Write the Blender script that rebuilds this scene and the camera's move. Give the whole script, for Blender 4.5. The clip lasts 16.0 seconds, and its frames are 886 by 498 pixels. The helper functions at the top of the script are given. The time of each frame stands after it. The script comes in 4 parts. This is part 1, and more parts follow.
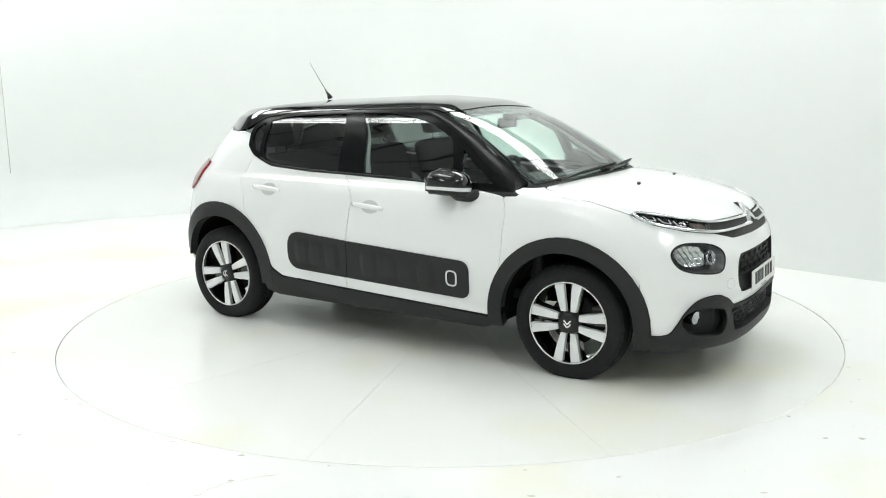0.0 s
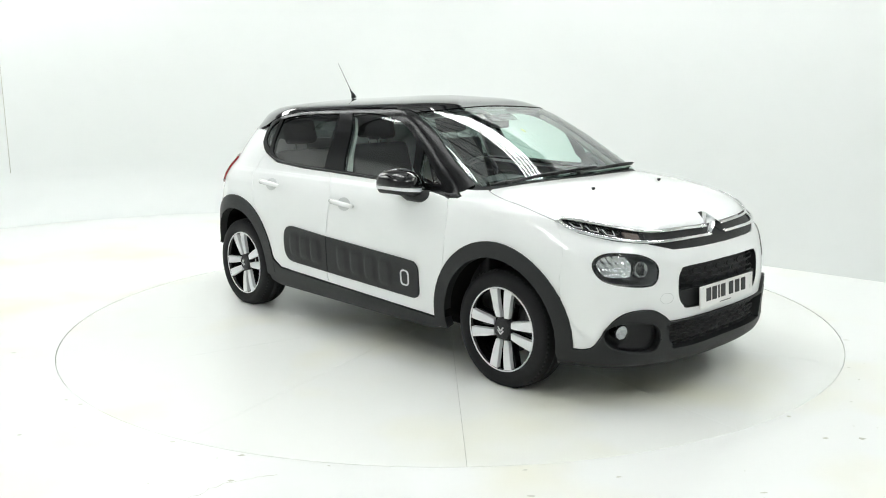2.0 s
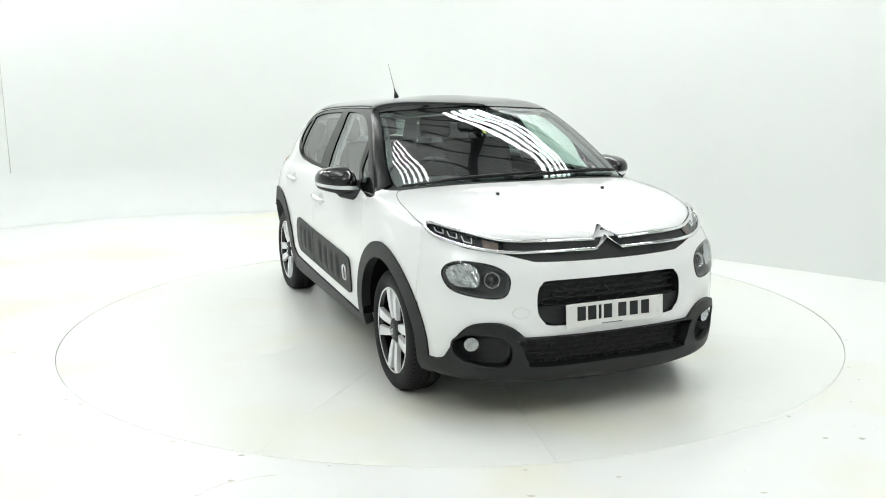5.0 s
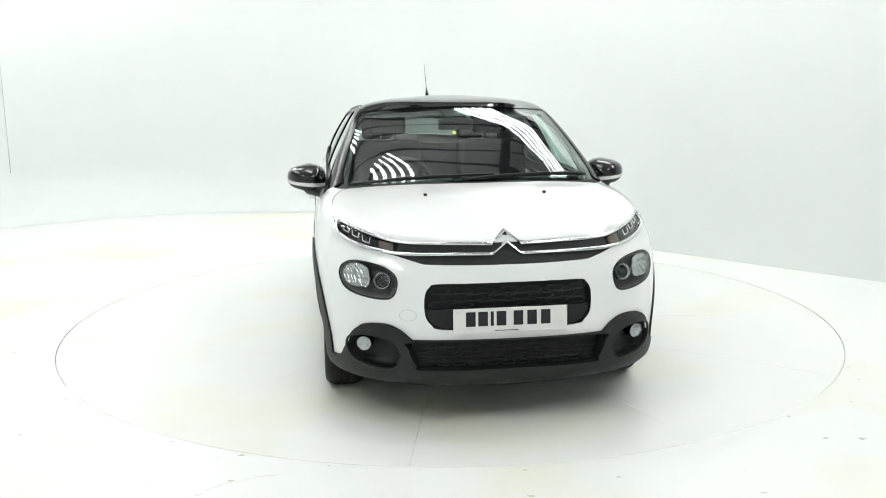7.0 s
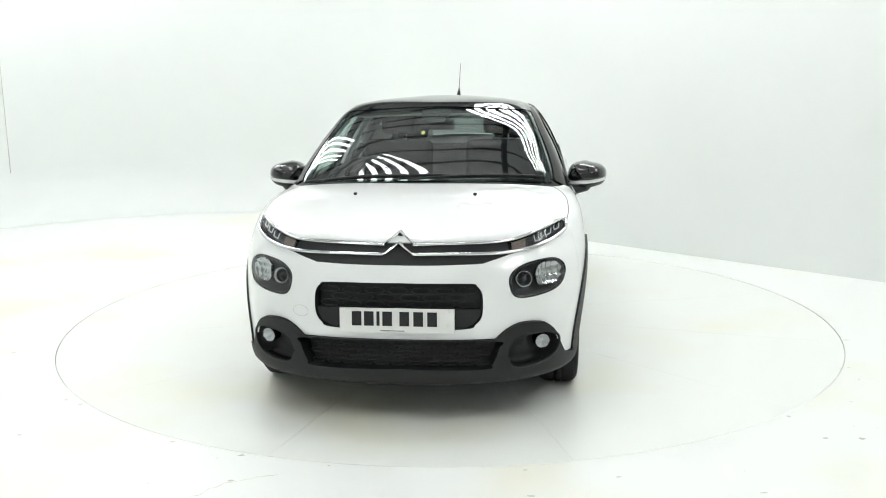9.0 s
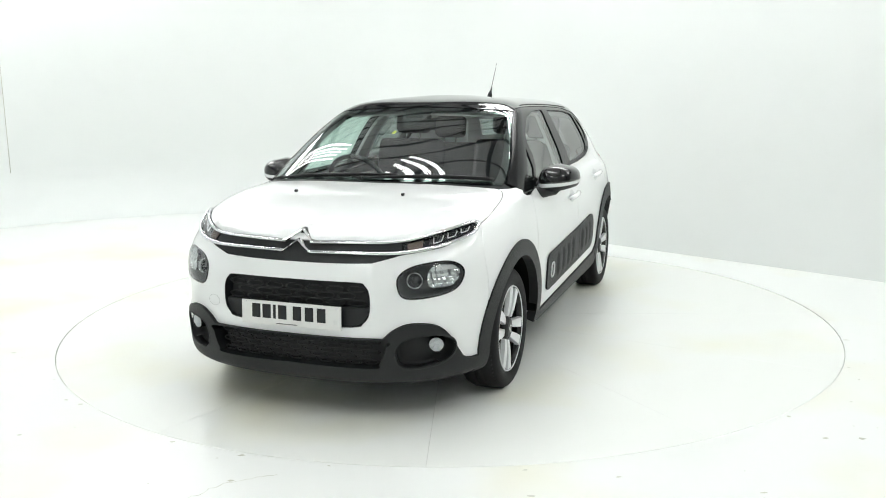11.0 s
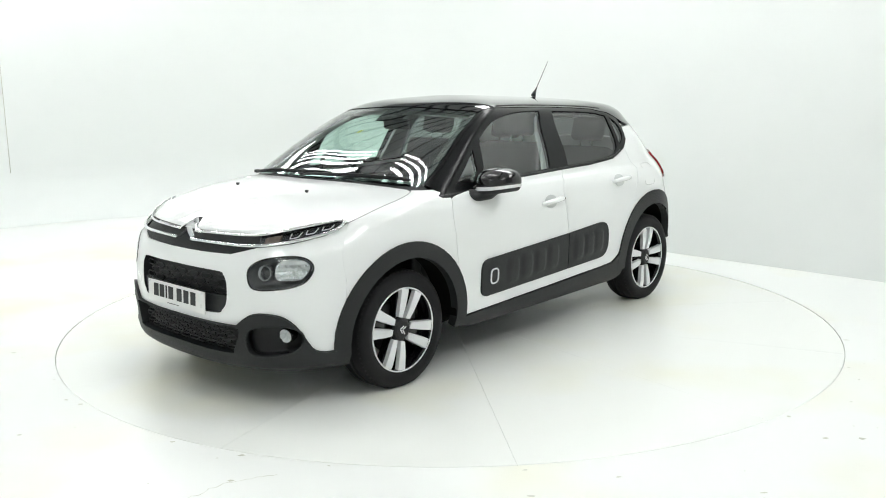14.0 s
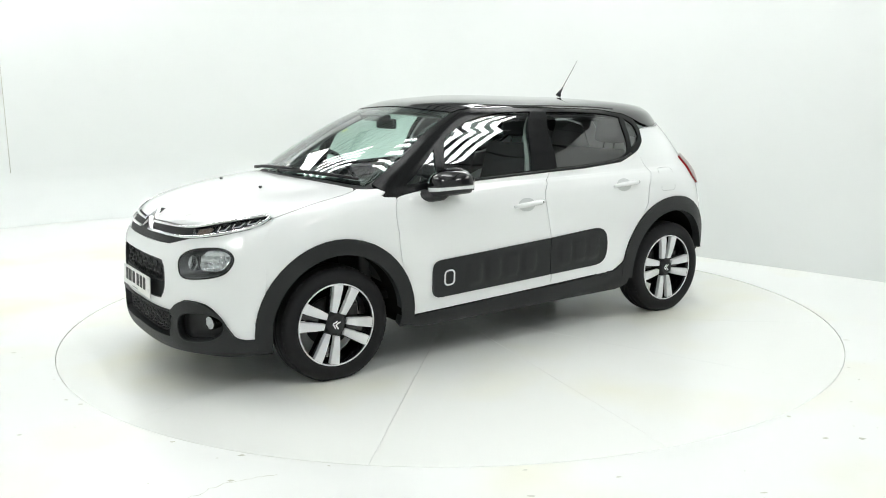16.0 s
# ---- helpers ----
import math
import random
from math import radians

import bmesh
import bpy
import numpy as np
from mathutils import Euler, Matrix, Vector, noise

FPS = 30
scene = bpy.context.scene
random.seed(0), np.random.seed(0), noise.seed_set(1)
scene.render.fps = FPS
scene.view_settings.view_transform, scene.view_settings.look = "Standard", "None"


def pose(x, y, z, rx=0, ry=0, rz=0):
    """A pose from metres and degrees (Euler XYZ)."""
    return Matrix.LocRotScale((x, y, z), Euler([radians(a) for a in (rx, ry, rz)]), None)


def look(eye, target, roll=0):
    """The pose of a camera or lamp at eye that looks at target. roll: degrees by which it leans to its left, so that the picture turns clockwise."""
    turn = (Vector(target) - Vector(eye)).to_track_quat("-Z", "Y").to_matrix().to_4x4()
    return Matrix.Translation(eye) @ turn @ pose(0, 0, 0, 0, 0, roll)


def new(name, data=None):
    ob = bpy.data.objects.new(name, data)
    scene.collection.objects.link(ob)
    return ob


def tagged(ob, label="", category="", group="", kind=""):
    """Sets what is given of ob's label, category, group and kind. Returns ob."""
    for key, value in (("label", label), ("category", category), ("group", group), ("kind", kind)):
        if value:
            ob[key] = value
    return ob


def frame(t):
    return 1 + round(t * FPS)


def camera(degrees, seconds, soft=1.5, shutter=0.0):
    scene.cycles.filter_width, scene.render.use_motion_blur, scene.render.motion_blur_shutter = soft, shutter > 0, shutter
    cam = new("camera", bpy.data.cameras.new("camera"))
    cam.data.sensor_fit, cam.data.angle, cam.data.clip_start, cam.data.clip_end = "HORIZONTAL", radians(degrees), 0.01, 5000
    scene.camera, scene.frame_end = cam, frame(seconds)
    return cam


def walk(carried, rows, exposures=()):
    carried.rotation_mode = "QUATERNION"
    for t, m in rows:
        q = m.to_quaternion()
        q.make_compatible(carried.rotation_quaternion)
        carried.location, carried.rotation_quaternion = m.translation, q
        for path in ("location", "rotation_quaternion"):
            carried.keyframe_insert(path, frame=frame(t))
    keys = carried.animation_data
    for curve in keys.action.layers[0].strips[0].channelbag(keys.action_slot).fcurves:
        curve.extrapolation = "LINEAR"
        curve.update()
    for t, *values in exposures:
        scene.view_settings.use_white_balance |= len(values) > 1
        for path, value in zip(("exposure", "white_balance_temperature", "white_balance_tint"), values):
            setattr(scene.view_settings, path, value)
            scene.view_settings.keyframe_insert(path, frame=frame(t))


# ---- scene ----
cam = camera(53.71, 16.0, soft=1.0)
EYE = Vector((0.0, -5.879, 1.540))
PAN, TILT = radians(-0.348), radians(-10.481)
AIM = EYE + Vector((math.sin(PAN) * math.cos(TILT), math.cos(PAN) * math.cos(TILT), math.sin(TILT)))
STILL = look(EYE, AIM, -0.549)
walk(cam, [(0.0, STILL), (16.0, STILL)])
scene.view_settings.exposure = 0.0

# ---- world: the hall is closed, so the sky outside gives next to nothing ----
world = bpy.data.worlds.new("world")
scene.world = world
world.use_nodes = True
world.node_tree.nodes["Background"].inputs[0].default_value = (0.8, 0.9, 1.0, 1)
world.node_tree.nodes["Background"].inputs[1].default_value = 0.05

TUBE_POWER, TUBE_POWER_FILL = 13.8, 21.6


# ---- materials ----
def mat(name, color, rough=0.5, metal=0.0, coat=0.0, spec=0.5, grain=0.0, grain_scale=40.0, stain=0.0, stain_scale=2.0,
        bump=0.0, bump_scale=200.0, emit=None, power=0.0, trans=0.0, ior=1.45, stain_color=None):
    m = bpy.data.materials.new(name)
    m.use_nodes = True
    nt = m.node_tree
    b = nt.nodes["Principled BSDF"]
    i = b.inputs
    i["Base Color"].default_value = (*color, 1)
    i["Roughness"].default_value = rough
    i["Metallic"].default_value = metal
    i["Coat Weight"].default_value = coat
    i["Coat Roughness"].default_value = 0.03
    i["Specular IOR Level"].default_value = spec
    i["Transmission Weight"].default_value = trans
    i["IOR"].default_value = ior
    if emit:
        i["Emission Color"].default_value = (*emit, 1)
        i["Emission Strength"].default_value = power
    co = nt.nodes.new("ShaderNodeTexCoord")
    if grain or stain:
        last = None
        for amount, scale, to in ((stain, stain_scale, stain_color or tuple(c * 0.6 for c in color)),
                                  (grain, grain_scale, tuple(c * 0.75 for c in color))):
            if not amount:
                continue
            n = nt.nodes.new("ShaderNodeTexNoise")
            n.inputs["Scale"].default_value = scale
            n.inputs["Detail"].default_value = 3
            nt.links.new(co.outputs["Object"], n.inputs["Vector"])
            r = nt.nodes.new("ShaderNodeMapRange")
            r.inputs["From Min"].default_value, r.inputs["From Max"].default_value = 0.5, 0.8
            r.inputs["To Max"].default_value = amount
            nt.links.new(n.outputs["Fac"], r.inputs["Value"])
            x = nt.nodes.new("ShaderNodeMix")
            x.data_type = "RGBA"
            x.inputs["A"].default_value = (*color, 1)
            x.inputs["B"].default_value = (*to, 1)
            nt.links.new(r.outputs["Result"], x.inputs["Factor"])
            if last:
                nt.links.new(last.outputs["Result"], x.inputs["A"])
            last = x
        nt.links.new(last.outputs["Result"], i["Base Color"])
    if grain:
        n2 = nt.nodes.new("ShaderNodeTexNoise")
        n2.inputs["Scale"].default_value = grain_scale * 0.4
        nt.links.new(co.outputs["Object"], n2.inputs["Vector"])
        r2 = nt.nodes.new("ShaderNodeMapRange")
        r2.inputs["To Min"].default_value, r2.inputs["To Max"].default_value = max(0, rough - 0.06), min(1, rough + 0.06)
        nt.links.new(n2.outputs["Fac"], r2.inputs["Value"])
        nt.links.new(r2.outputs["Result"], i["Roughness"])
    if bump:
        n = nt.nodes.new("ShaderNodeTexNoise")
        n.inputs["Scale"].default_value = bump_scale
        n.inputs["Detail"].default_value = 4
        nt.links.new(co.outputs["Object"], n.inputs["Vector"])
        k = nt.nodes.new("ShaderNodeBump")
        k.inputs["Strength"].default_value = bump
        k.inputs["Distance"].default_value = 0.002
        nt.links.new(n.outputs["Fac"], k.inputs["Height"])
        nt.links.new(k.outputs["Normal"], i["Normal"])
    return m


def glass(name, tint, clear):
    """A pane: a clear sheet tinted by its own colour, with a mirror-like gloss on top."""
    m = bpy.data.materials.new(name)
    m.use_nodes = True
    nt = m.node_tree
    nt.nodes.remove(nt.nodes["Principled BSDF"])
    out = nt.nodes["Material Output"]
    t = nt.nodes.new("ShaderNodeBsdfTransparent")
    t.inputs["Color"].default_value = (*tint, 1)
    g = nt.nodes.new("ShaderNodeBsdfGlossy")
    g.inputs["Roughness"].default_value = 0.01
    g.inputs["Color"].default_value = (1, 1, 1, 1)
    f0 = ((clear - 1) / (clear + 1)) ** 2
    f = nt.nodes.new("ShaderNodeLayerWeight")
    f.inputs["Blend"].default_value = 0.5
    p = nt.nodes.new("ShaderNodeMath")
    p.operation = "POWER"
    p.inputs[1].default_value = 5.0
    nt.links.new(f.outputs["Facing"], p.inputs[0])
    a = nt.nodes.new("ShaderNodeMath")
    a.operation = "MULTIPLY_ADD"
    a.inputs[1].default_value, a.inputs[2].default_value = 1 - f0, f0
    nt.links.new(p.outputs[0], a.inputs[0])
    x = nt.nodes.new("ShaderNodeMixShader")
    nt.links.new(a.outputs[0], x.inputs["Fac"])
    nt.links.new(t.outputs["BSDF"], x.inputs[1])
    nt.links.new(g.outputs["BSDF"], x.inputs[2])
    nt.links.new(x.outputs["Shader"], out.inputs["Surface"])
    return m


WHITE_PAINT = mat("white_paint", (0.86, 0.875, 0.87), 0.35, coat=1.0, stain=0.05, stain_scale=3.0, bump=0.012, bump_scale=900)
BLACK_PAINT = mat("black_paint", (0.006, 0.006, 0.007), 0.04, coat=0.5, stain=0.1, stain_scale=3)
BLACK_PLASTIC = mat("black_plastic", (0.0095, 0.0108, 0.0115), 0.52, grain=0.4, grain_scale=220, stain=0.3, bump=0.25, bump_scale=900)
DARK_PLASTIC = mat("dark_plastic", (0.012, 0.013, 0.014), 0.5, grain=0.3, grain_scale=120, bump=0.15, bump_scale=500)
GLOSS_BLACK = mat("gloss_black", (0.006, 0.006, 0.007), 0.08, coat=0.6, grain=0.15, grain_scale=200)
CHROME = mat("chrome", (0.75, 0.76, 0.77), 0.08, metal=1.0, grain=0.1, grain_scale=150)
SATIN_BLACK = mat("satin_black", (0.005, 0.0055, 0.006), 0.2, spec=0.22, grain=0.3, grain_scale=250)
LINER = mat("felt_liner", (0.006, 0.006, 0.006), 0.95, spec=0.1, grain=0.4, grain_scale=90)
BRUSHED = mat("machined_alloy", (0.78, 0.79, 0.80), 0.38, metal=0.35, grain=0.15, grain_scale=250, bump=0.05, bump_scale=600)
RUBBER = mat("tyre_rubber", (0.010, 0.010, 0.011), 0.65, spec=0.3, grain=0.4, grain_scale=60, stain=0.3, stain_scale=9, bump=0.3, bump_scale=250)
FABRIC = mat("seat_fabric", (0.018, 0.019, 0.021), 0.9, spec=0.2, grain=0.4, grain_scale=60, bump=0.12, bump_scale=150)
SEAM_GREY = mat("seam_grey", (0.34, 0.35, 0.34), 0.7, grain=0.3, grain_scale=80)
GREY_TRIM = mat("grey_trim", (0.09, 0.088, 0.088), 0.7, grain=0.3, grain_scale=80, bump=0.2, bump_scale=300)
HEADLINER = mat("pale_headliner", (0.45, 0.46, 0.45), 0.9, grain=0.3, grain_scale=150, bump=0.2, bump_scale=500)
WINDSCREEN = glass("windscreen_glass", (0.78, 0.92, 0.87), 1.85)
SIDE_GLASS = glass("side_glass", (0.76, 0.89, 0.84), 1.95)
PRIVACY_GLASS = glass("privacy_glass", (0.22, 0.245, 0.24), 1.85)
LENS = glass("lamp_lens", (0.93, 0.95, 0.95), 1.45)
RED_LENS = mat("red_lens", (0.22, 0.003, 0.005), 0.2, coat=0.5, grain=0.2, grain_scale=120)
LAMP_DARK = mat("lamp_dark", (0.05, 0.052, 0.055), 0.25, metal=0.3, grain=0.2, grain_scale=150)
REFLECTOR = mat("lamp_reflector", (0.55, 0.56, 0.57), 0.10, metal=1.0, grain=0.1, grain_scale=80)
LAMP_CHROME = mat("lamp_chrome_dim", (0.38, 0.39, 0.40), 0.16, metal=0.9, grain=0.1, grain_scale=80)
LAMP_GREY = mat("lamp_grey", (0.14, 0.145, 0.15), 0.3, metal=0.4, grain=0.2, grain_scale=120)
PLATE_WHITE = mat("plate_white", (0.78, 0.78, 0.76), 0.3, grain=0.1, grain_scale=60)
CLEAR_WHITE = mat("white_plastic", (0.8, 0.81, 0.82), 0.25, grain=0.1, grain_scale=90)
FLOOR_WHITE = mat("floor_white", (0.84, 0.855, 0.835), 0.32, stain=0.95, stain_scale=0.75, stain_color=(0.82, 0.79, 0.59), grain=0.0, grain_scale=14,
                  bump=0.05, bump_scale=60)
TABLE_WHITE = mat("turntable_white", (0.845, 0.86, 0.83), 0.24, stain=0.9, stain_scale=0.8, stain_color=(0.82, 0.805, 0.62), grain=0.0, grain_scale=12,
                  bump=0.05, bump_scale=60)
WALL_WHITE = mat("wall_white", (0.775, 0.797, 0.785), 0.75, stain=0.06, stain_scale=0.5, grain=0.03, grain_scale=4, bump=0.1, bump_scale=25)
JOINT = mat("dirty_joint", (0.40, 0.40, 0.36), 0.8, grain=0.6, grain_scale=12, stain=0.5, stain_scale=5)
ROOF_GREY = mat("hall_roof", (0.62, 0.63, 0.63), 0.7, stain=0.3, grain=0.2, grain_scale=4)
STEEL_DARK = mat("dark_steel", (0.03, 0.03, 0.032), 0.6, stain=0.3, grain=0.2, grain_scale=10)
TUBE = mat("lit_tube", (0.9, 0.9, 0.9), 0.4, emit=(0.982, 1.0, 0.988), power=TUBE_POWER)
# stronger tubes for the added fill banks
TUBE_FILL = mat("fill_tube", (0.9, 0.9, 0.9), 0.4, emit=(0.982, 1.0, 0.988), power=TUBE_POWER_FILL)


# ---- small building kit ----
def mesh_of(bm, name, material, smooth=True):
    me = bpy.data.meshes.new(name)
    bm.normal_update()
    bm.to_mesh(me)
    bm.free()
    me.materials.append(material)
    if smooth:
        me.polygons.foreach_set("use_smooth", [True] * len(me.polygons))
    return me


def part(name, bm, material, parent=None, label="", smooth=True):
    ob = new(name, mesh_of(bm, name, material, smooth))
    if parent:
        ob.parent = parent
    if label:
        ob["label"] = label
    return ob


def holder(name, label, category, group="", m=None):
    ob = new(name)
    ob.empty_display_size = 0.1
    if m:
        ob.matrix_basis = m
    return tagged(ob, label, category, group)


def box_bm(w, d, h, at=(0, 0, 0), bevel=0.0, m=None, seg=2, bm=None):
    """A box with rounded edges, centred at 'at'."""
    b = bmesh.new()
    bmesh.ops.create_cube(b, size=1)
    bmesh.ops.scale(b, vec=(w, d, h), verts=b.verts)
    if bevel:
        bmesh.ops.bevel(b, geom=b.edges[:], offset=bevel, segments=seg, affect="EDGES", profile=0.6)
    bmesh.ops.translate(b, vec=at, verts=b.verts)
    if m:
        bmesh.ops.transform(b, matrix=m, verts=b.verts)
    return join(bm, b)


def join(bm, b):
    """Adds b to bm, where there is one."""
    if bm is None:
        return b
    me = bpy.data.meshes.new("tmp")
    b.to_mesh(me)
    b.free()
    bm.from_mesh(me)
    bpy.data.meshes.remove(me)
    return bm


def lathe(profile, steps=48, axis="y", bm=None):
    """Turns (radius, height) pairs round the axis."""
    b = bmesh.new()
    rings = []
    for r, h in profile:
        ring = []
        for k in range(steps):
            a = 2 * math.pi * k / steps
            c, s = r * math.cos(a), r * math.sin(a)
            ring.append(b.verts.new((c, h, s) if axis == "y" else (c, s, h) if axis == "z" else (h, c, s)))
        rings.append(ring)
    for p, q in zip(rings, rings[1:]):
        for k in range(steps):
            b.faces.new((p[k], p[(k + 1) % steps], q[(k + 1) % steps], q[k]))
    bmesh.ops.remove_doubles(b, verts=b.verts, dist=1e-6)
    bmesh.ops.recalc_face_normals(b, faces=b.faces)
    return join(bm, b)


def tube_bm(points, radius, sides=8, bm=None, flat=1.0, up=None):
    """A rod along points; radius may be one number or one for each point; flat squashes it across 'up'."""
    b = bmesh.new()
    pts = [Vector(p) for p in points]
    rings = []
    for k, p in enumerate(pts):
        d = (pts[min(k + 1, len(pts) - 1)] - pts[max(k - 1, 0)]).normalized()
        ref = Vector(up) if up else (Vector((0, 0, 1)) if abs(d.z) < 0.9 else Vector((1, 0, 0)))
        s = d.cross(ref).normalized()
        n = s.cross(d)
        r = radius[k] if isinstance(radius, (list, tuple)) else radius
        rings.append([b.verts.new(p + s * (r * math.cos(2 * math.pi * j / sides)) + n * (r * flat * math.sin(2 * math.pi * j / sides)))
                      for j in range(sides)])
    for p, q in zip(rings, rings[1:]):
        for j in range(sides):
            b.faces.new((p[j], p[(j + 1) % sides], q[(j + 1) % sides], q[j]))
    b.faces.new(rings[0][::-1])
    b.faces.new(rings[-1])
    bmesh.ops.recalc_face_normals(b, faces=b.faces)
    return join(bm, b)


# ---- studio: floor, white walls, hall roof ----
RIM = 2.499


def ring_sheet(r0, r1, z, steps=160, rings=1):
    b = bmesh.new()
    rows = []
    for j in range(rings + 1):
        r = r0 + (r1 - r0) * j / rings
        rows.append([b.verts.new((r * math.cos(2 * math.pi * k / steps), r * math.sin(2 * math.pi * k / steps), z)) for k in range(steps)])
    for p, q in zip(rows, rows[1:]):
        for k in range(steps):
            b.faces.new((p[k], q[k], q[(k + 1) % steps], p[(k + 1) % steps]))
    return b


# floor round the turntable, with a narrow real gap at its rim
bm = ring_sheet(RIM + 0.003, 14.0, 0.0, rings=4)
floor = tagged(part("floor", bm, FLOOR_WHITE, smooth=False), "glossy white painted studio floor with faint yellow stains", "floor", kind="structure")
bm = lathe([(RIM + 0.003, -0.0005), (RIM + 0.003, -0.06), (0.01, -0.055)], 160, "z")
tagged(part("turntable_pit", bm, JOINT), "dark shallow pit under the turntable rim", "floor", kind="structure")


def wall_path():
    """Plan of the white wall: the straight wall, a round corner, the far wall, a wide corner, and back past the camera."""
    return [(7.6, -3.2), (3.0, 1.25), (1.9, 2.32), (1.3, 2.92), (0.75, 3.52), (0.25, 4.15), (-0.25, 4.8), (-0.85, 5.3), (-1.5, 5.6), (-2.3, 5.75), (-3.6, 5.55), (-4.9, 4.9), (-5.9, 3.9), (-6.5, 2.6), (-6.7, 0.5), (-6.7, -9.5)]


def wall_sheet(path, h, cove, t=0.12):
    """A standing wall along a path; where cove > 0 it curves into the floor."""
    b = bmesh.new()
    pts = [Vector((x, y, 0)) for x, y in path]
    cols = []
    for k, p in enumerate(pts):
        d = (pts[min(k + 1, len(pts) - 1)] - pts[max(k - 1, 0)]).normalized()
        n = Vector((-d.y, d.x, 0))
        c = cove[k]
        prof = []
        if c > 0:
            for j in range(9):
                a = math.pi / 2 * j / 8
                prof.append((c * (1 - math.sin(a)), c * (1 - math.cos(a)) + 0.003))
        else:
            prof = [(0, 0.0)] * 9
        prof += [(0, c + 0.02), (0, h - 0.02), (0, h), (-t, h), (-t, 0)]
        cols.append([b.verts.new(p + n * (u) + Vector((0, 0, z))) for u, z in prof])
    for p, q in zip(cols, cols[1:]):
        for j in range(len(p) - 1):
            try:
                b.faces.new((p[j], q[j], q[j + 1], p[j + 1]))
            except ValueError:
                pass
    bmesh.ops.dissolve_degenerate(b, dist=1e-5, edges=b.edges)
    bmesh.ops.recalc_face_normals(b, faces=b.faces)
    return b


WALL_H = 3.9
path = wall_path()
bm = wall_sheet(path, WALL_H, [0, 0, 0, 0, 0.1, 0.25, 0.4, 0.55] + [0.6] * (len(path) - 8))
tagged(part("wall_north", bm, WALL_WHITE), "curved white studio wall sweeping into the floor", "wall", kind="structure")

# hall behind the camera and its roof
HALL = 7.0
bm = box_bm(20, 0.2, HALL, (0, -9.6, HALL / 2))
tagged(part("wall_south", bm, WALL_WHITE, smooth=False), "plain pale hall wall behind the camera", "wall", kind="structure")
for name, at, size in (("wall_west", (-10.0, 0, HALL / 2), (0.2, 20, HALL)), ("wall_far_east", (10.0, 0, HALL / 2), (0.2, 20, HALL)),
                       ("wall_far_north", (0, 10.0, HALL / 2), (20, 0.2, HALL))):
    tagged(part(name, box_bm(*size, at), ROOF_GREY, smooth=False), "plain pale hall wall above the studio", "wall", kind="structure")
bm = box_bm(20.4, 20.4, 0.1, (0, 0, HALL + 0.05))
tagged(part("ceiling", bm, ROOF_GREY, smooth=False), "pale sheet roof of the hall", "ceiling", kind="structure")
bm = bmesh.new()
for k in range(-9, 10):
    box_bm(20, 0.07, 0.12, (0, k * 1.05, HALL - 0.06), bm=bm)
for k in (-1, 0, 1):
    box_bm(0.18, 20, 0.4, (k * 5.5 + 1.5, 0, HALL - 0.2), bm=bm)
tagged(part("roof_steel", bm, STEEL_DARK, smooth=False), "dark steel purlins and beams under the hall roof", "beam", kind="structure")


def light_bank(x, y, turn, length=2.6, tubes=5, z=4.2, lit=None):
    bank = holder("ceiling_light", "hanging fluorescent light bank with five lit white tubes; those behind the camera are added fill", "ceiling light", "fluorescent light banks", pose(x, y, z, 0, 0, turn))
    for e in (-0.46, 0.0, 0.46):
        part("frame_bar", box_bm(0.05, tubes * 0.16, 0.03, (length * e, 0, 0.06), 0.006), STEEL_DARK, bank, "dark steel cross bar")
    for k in range(tubes):
        part("tube", box_bm(length, 0.068, 0.04, (0, (k - (tubes - 1) / 2) * 0.16, 0), 0.012), lit or TUBE, bank, "lit white tube in its diffuser")
    for s in (-1, 1):
        part("hanger", tube_bm([(s * length * 0.4, 0, 0.08), (s * length * 0.4, 0, HALL - z)], 0.006, 6), STEEL_DARK, bank, "thin steel hanger")
    return bank


# three slanting rows over the turntable
light_bank(1.38, 1.92, -54, 3.0)
light_bank(3.55, -1.15, -54)
light_bank(-2.85, 2.55, -52)
light_bank(-0.55, -0.50, -52, 2.3)
light_bank(-3.55, 0.15, -57)
light_bank(-4.2, 4.2, 60)
# two brighter unseen banks, added behind the camera to fill the car's front
for x, y in ((-2.6, -4.8), (2.8, -4.6)):
    light_bank(x, y, 90, lit=TUBE_FILL)


# turntable
turntable = holder("turntable", "round white turntable flush with the floor, slightly stained", "turntable")
for k in range(12):
    b = bmesh.new()
    a0, a1 = radians(18 + 30 * k), radians(48 + 30 * k)
    rows = []
    for r, z in ((0.02, 0.0), (0.7, 0.0), (1.4, 0.0), (2.0, 0.0), (RIM - 0.004, 0.0), (RIM, -0.003), (RIM, -0.05), (0.02, -0.05)):
        g = min(0.0006 / r, 0.05)
        rows.append([b.verts.new((r * math.cos(a0 + g + (a1 - a0 - 2 * g) * i / 16), r * math.sin(a0 + g + (a1 - a0 - 2 * g) * i / 16), z)) for i in range(17)])
    for p, q in zip(rows, rows[1:] + rows[:1]):
        for i in range(16):
            b.faces.new((p[i], q[i], q[i + 1], p[i + 1]))
    b.faces.new([r[0] for r in rows][::-1])
    b.faces.new([r[-1] for r in rows])
    bmesh.ops.recalc_face_normals(b, faces=b.faces)
    part("segment", b, TABLE_WHITE, turntable, smooth=False)


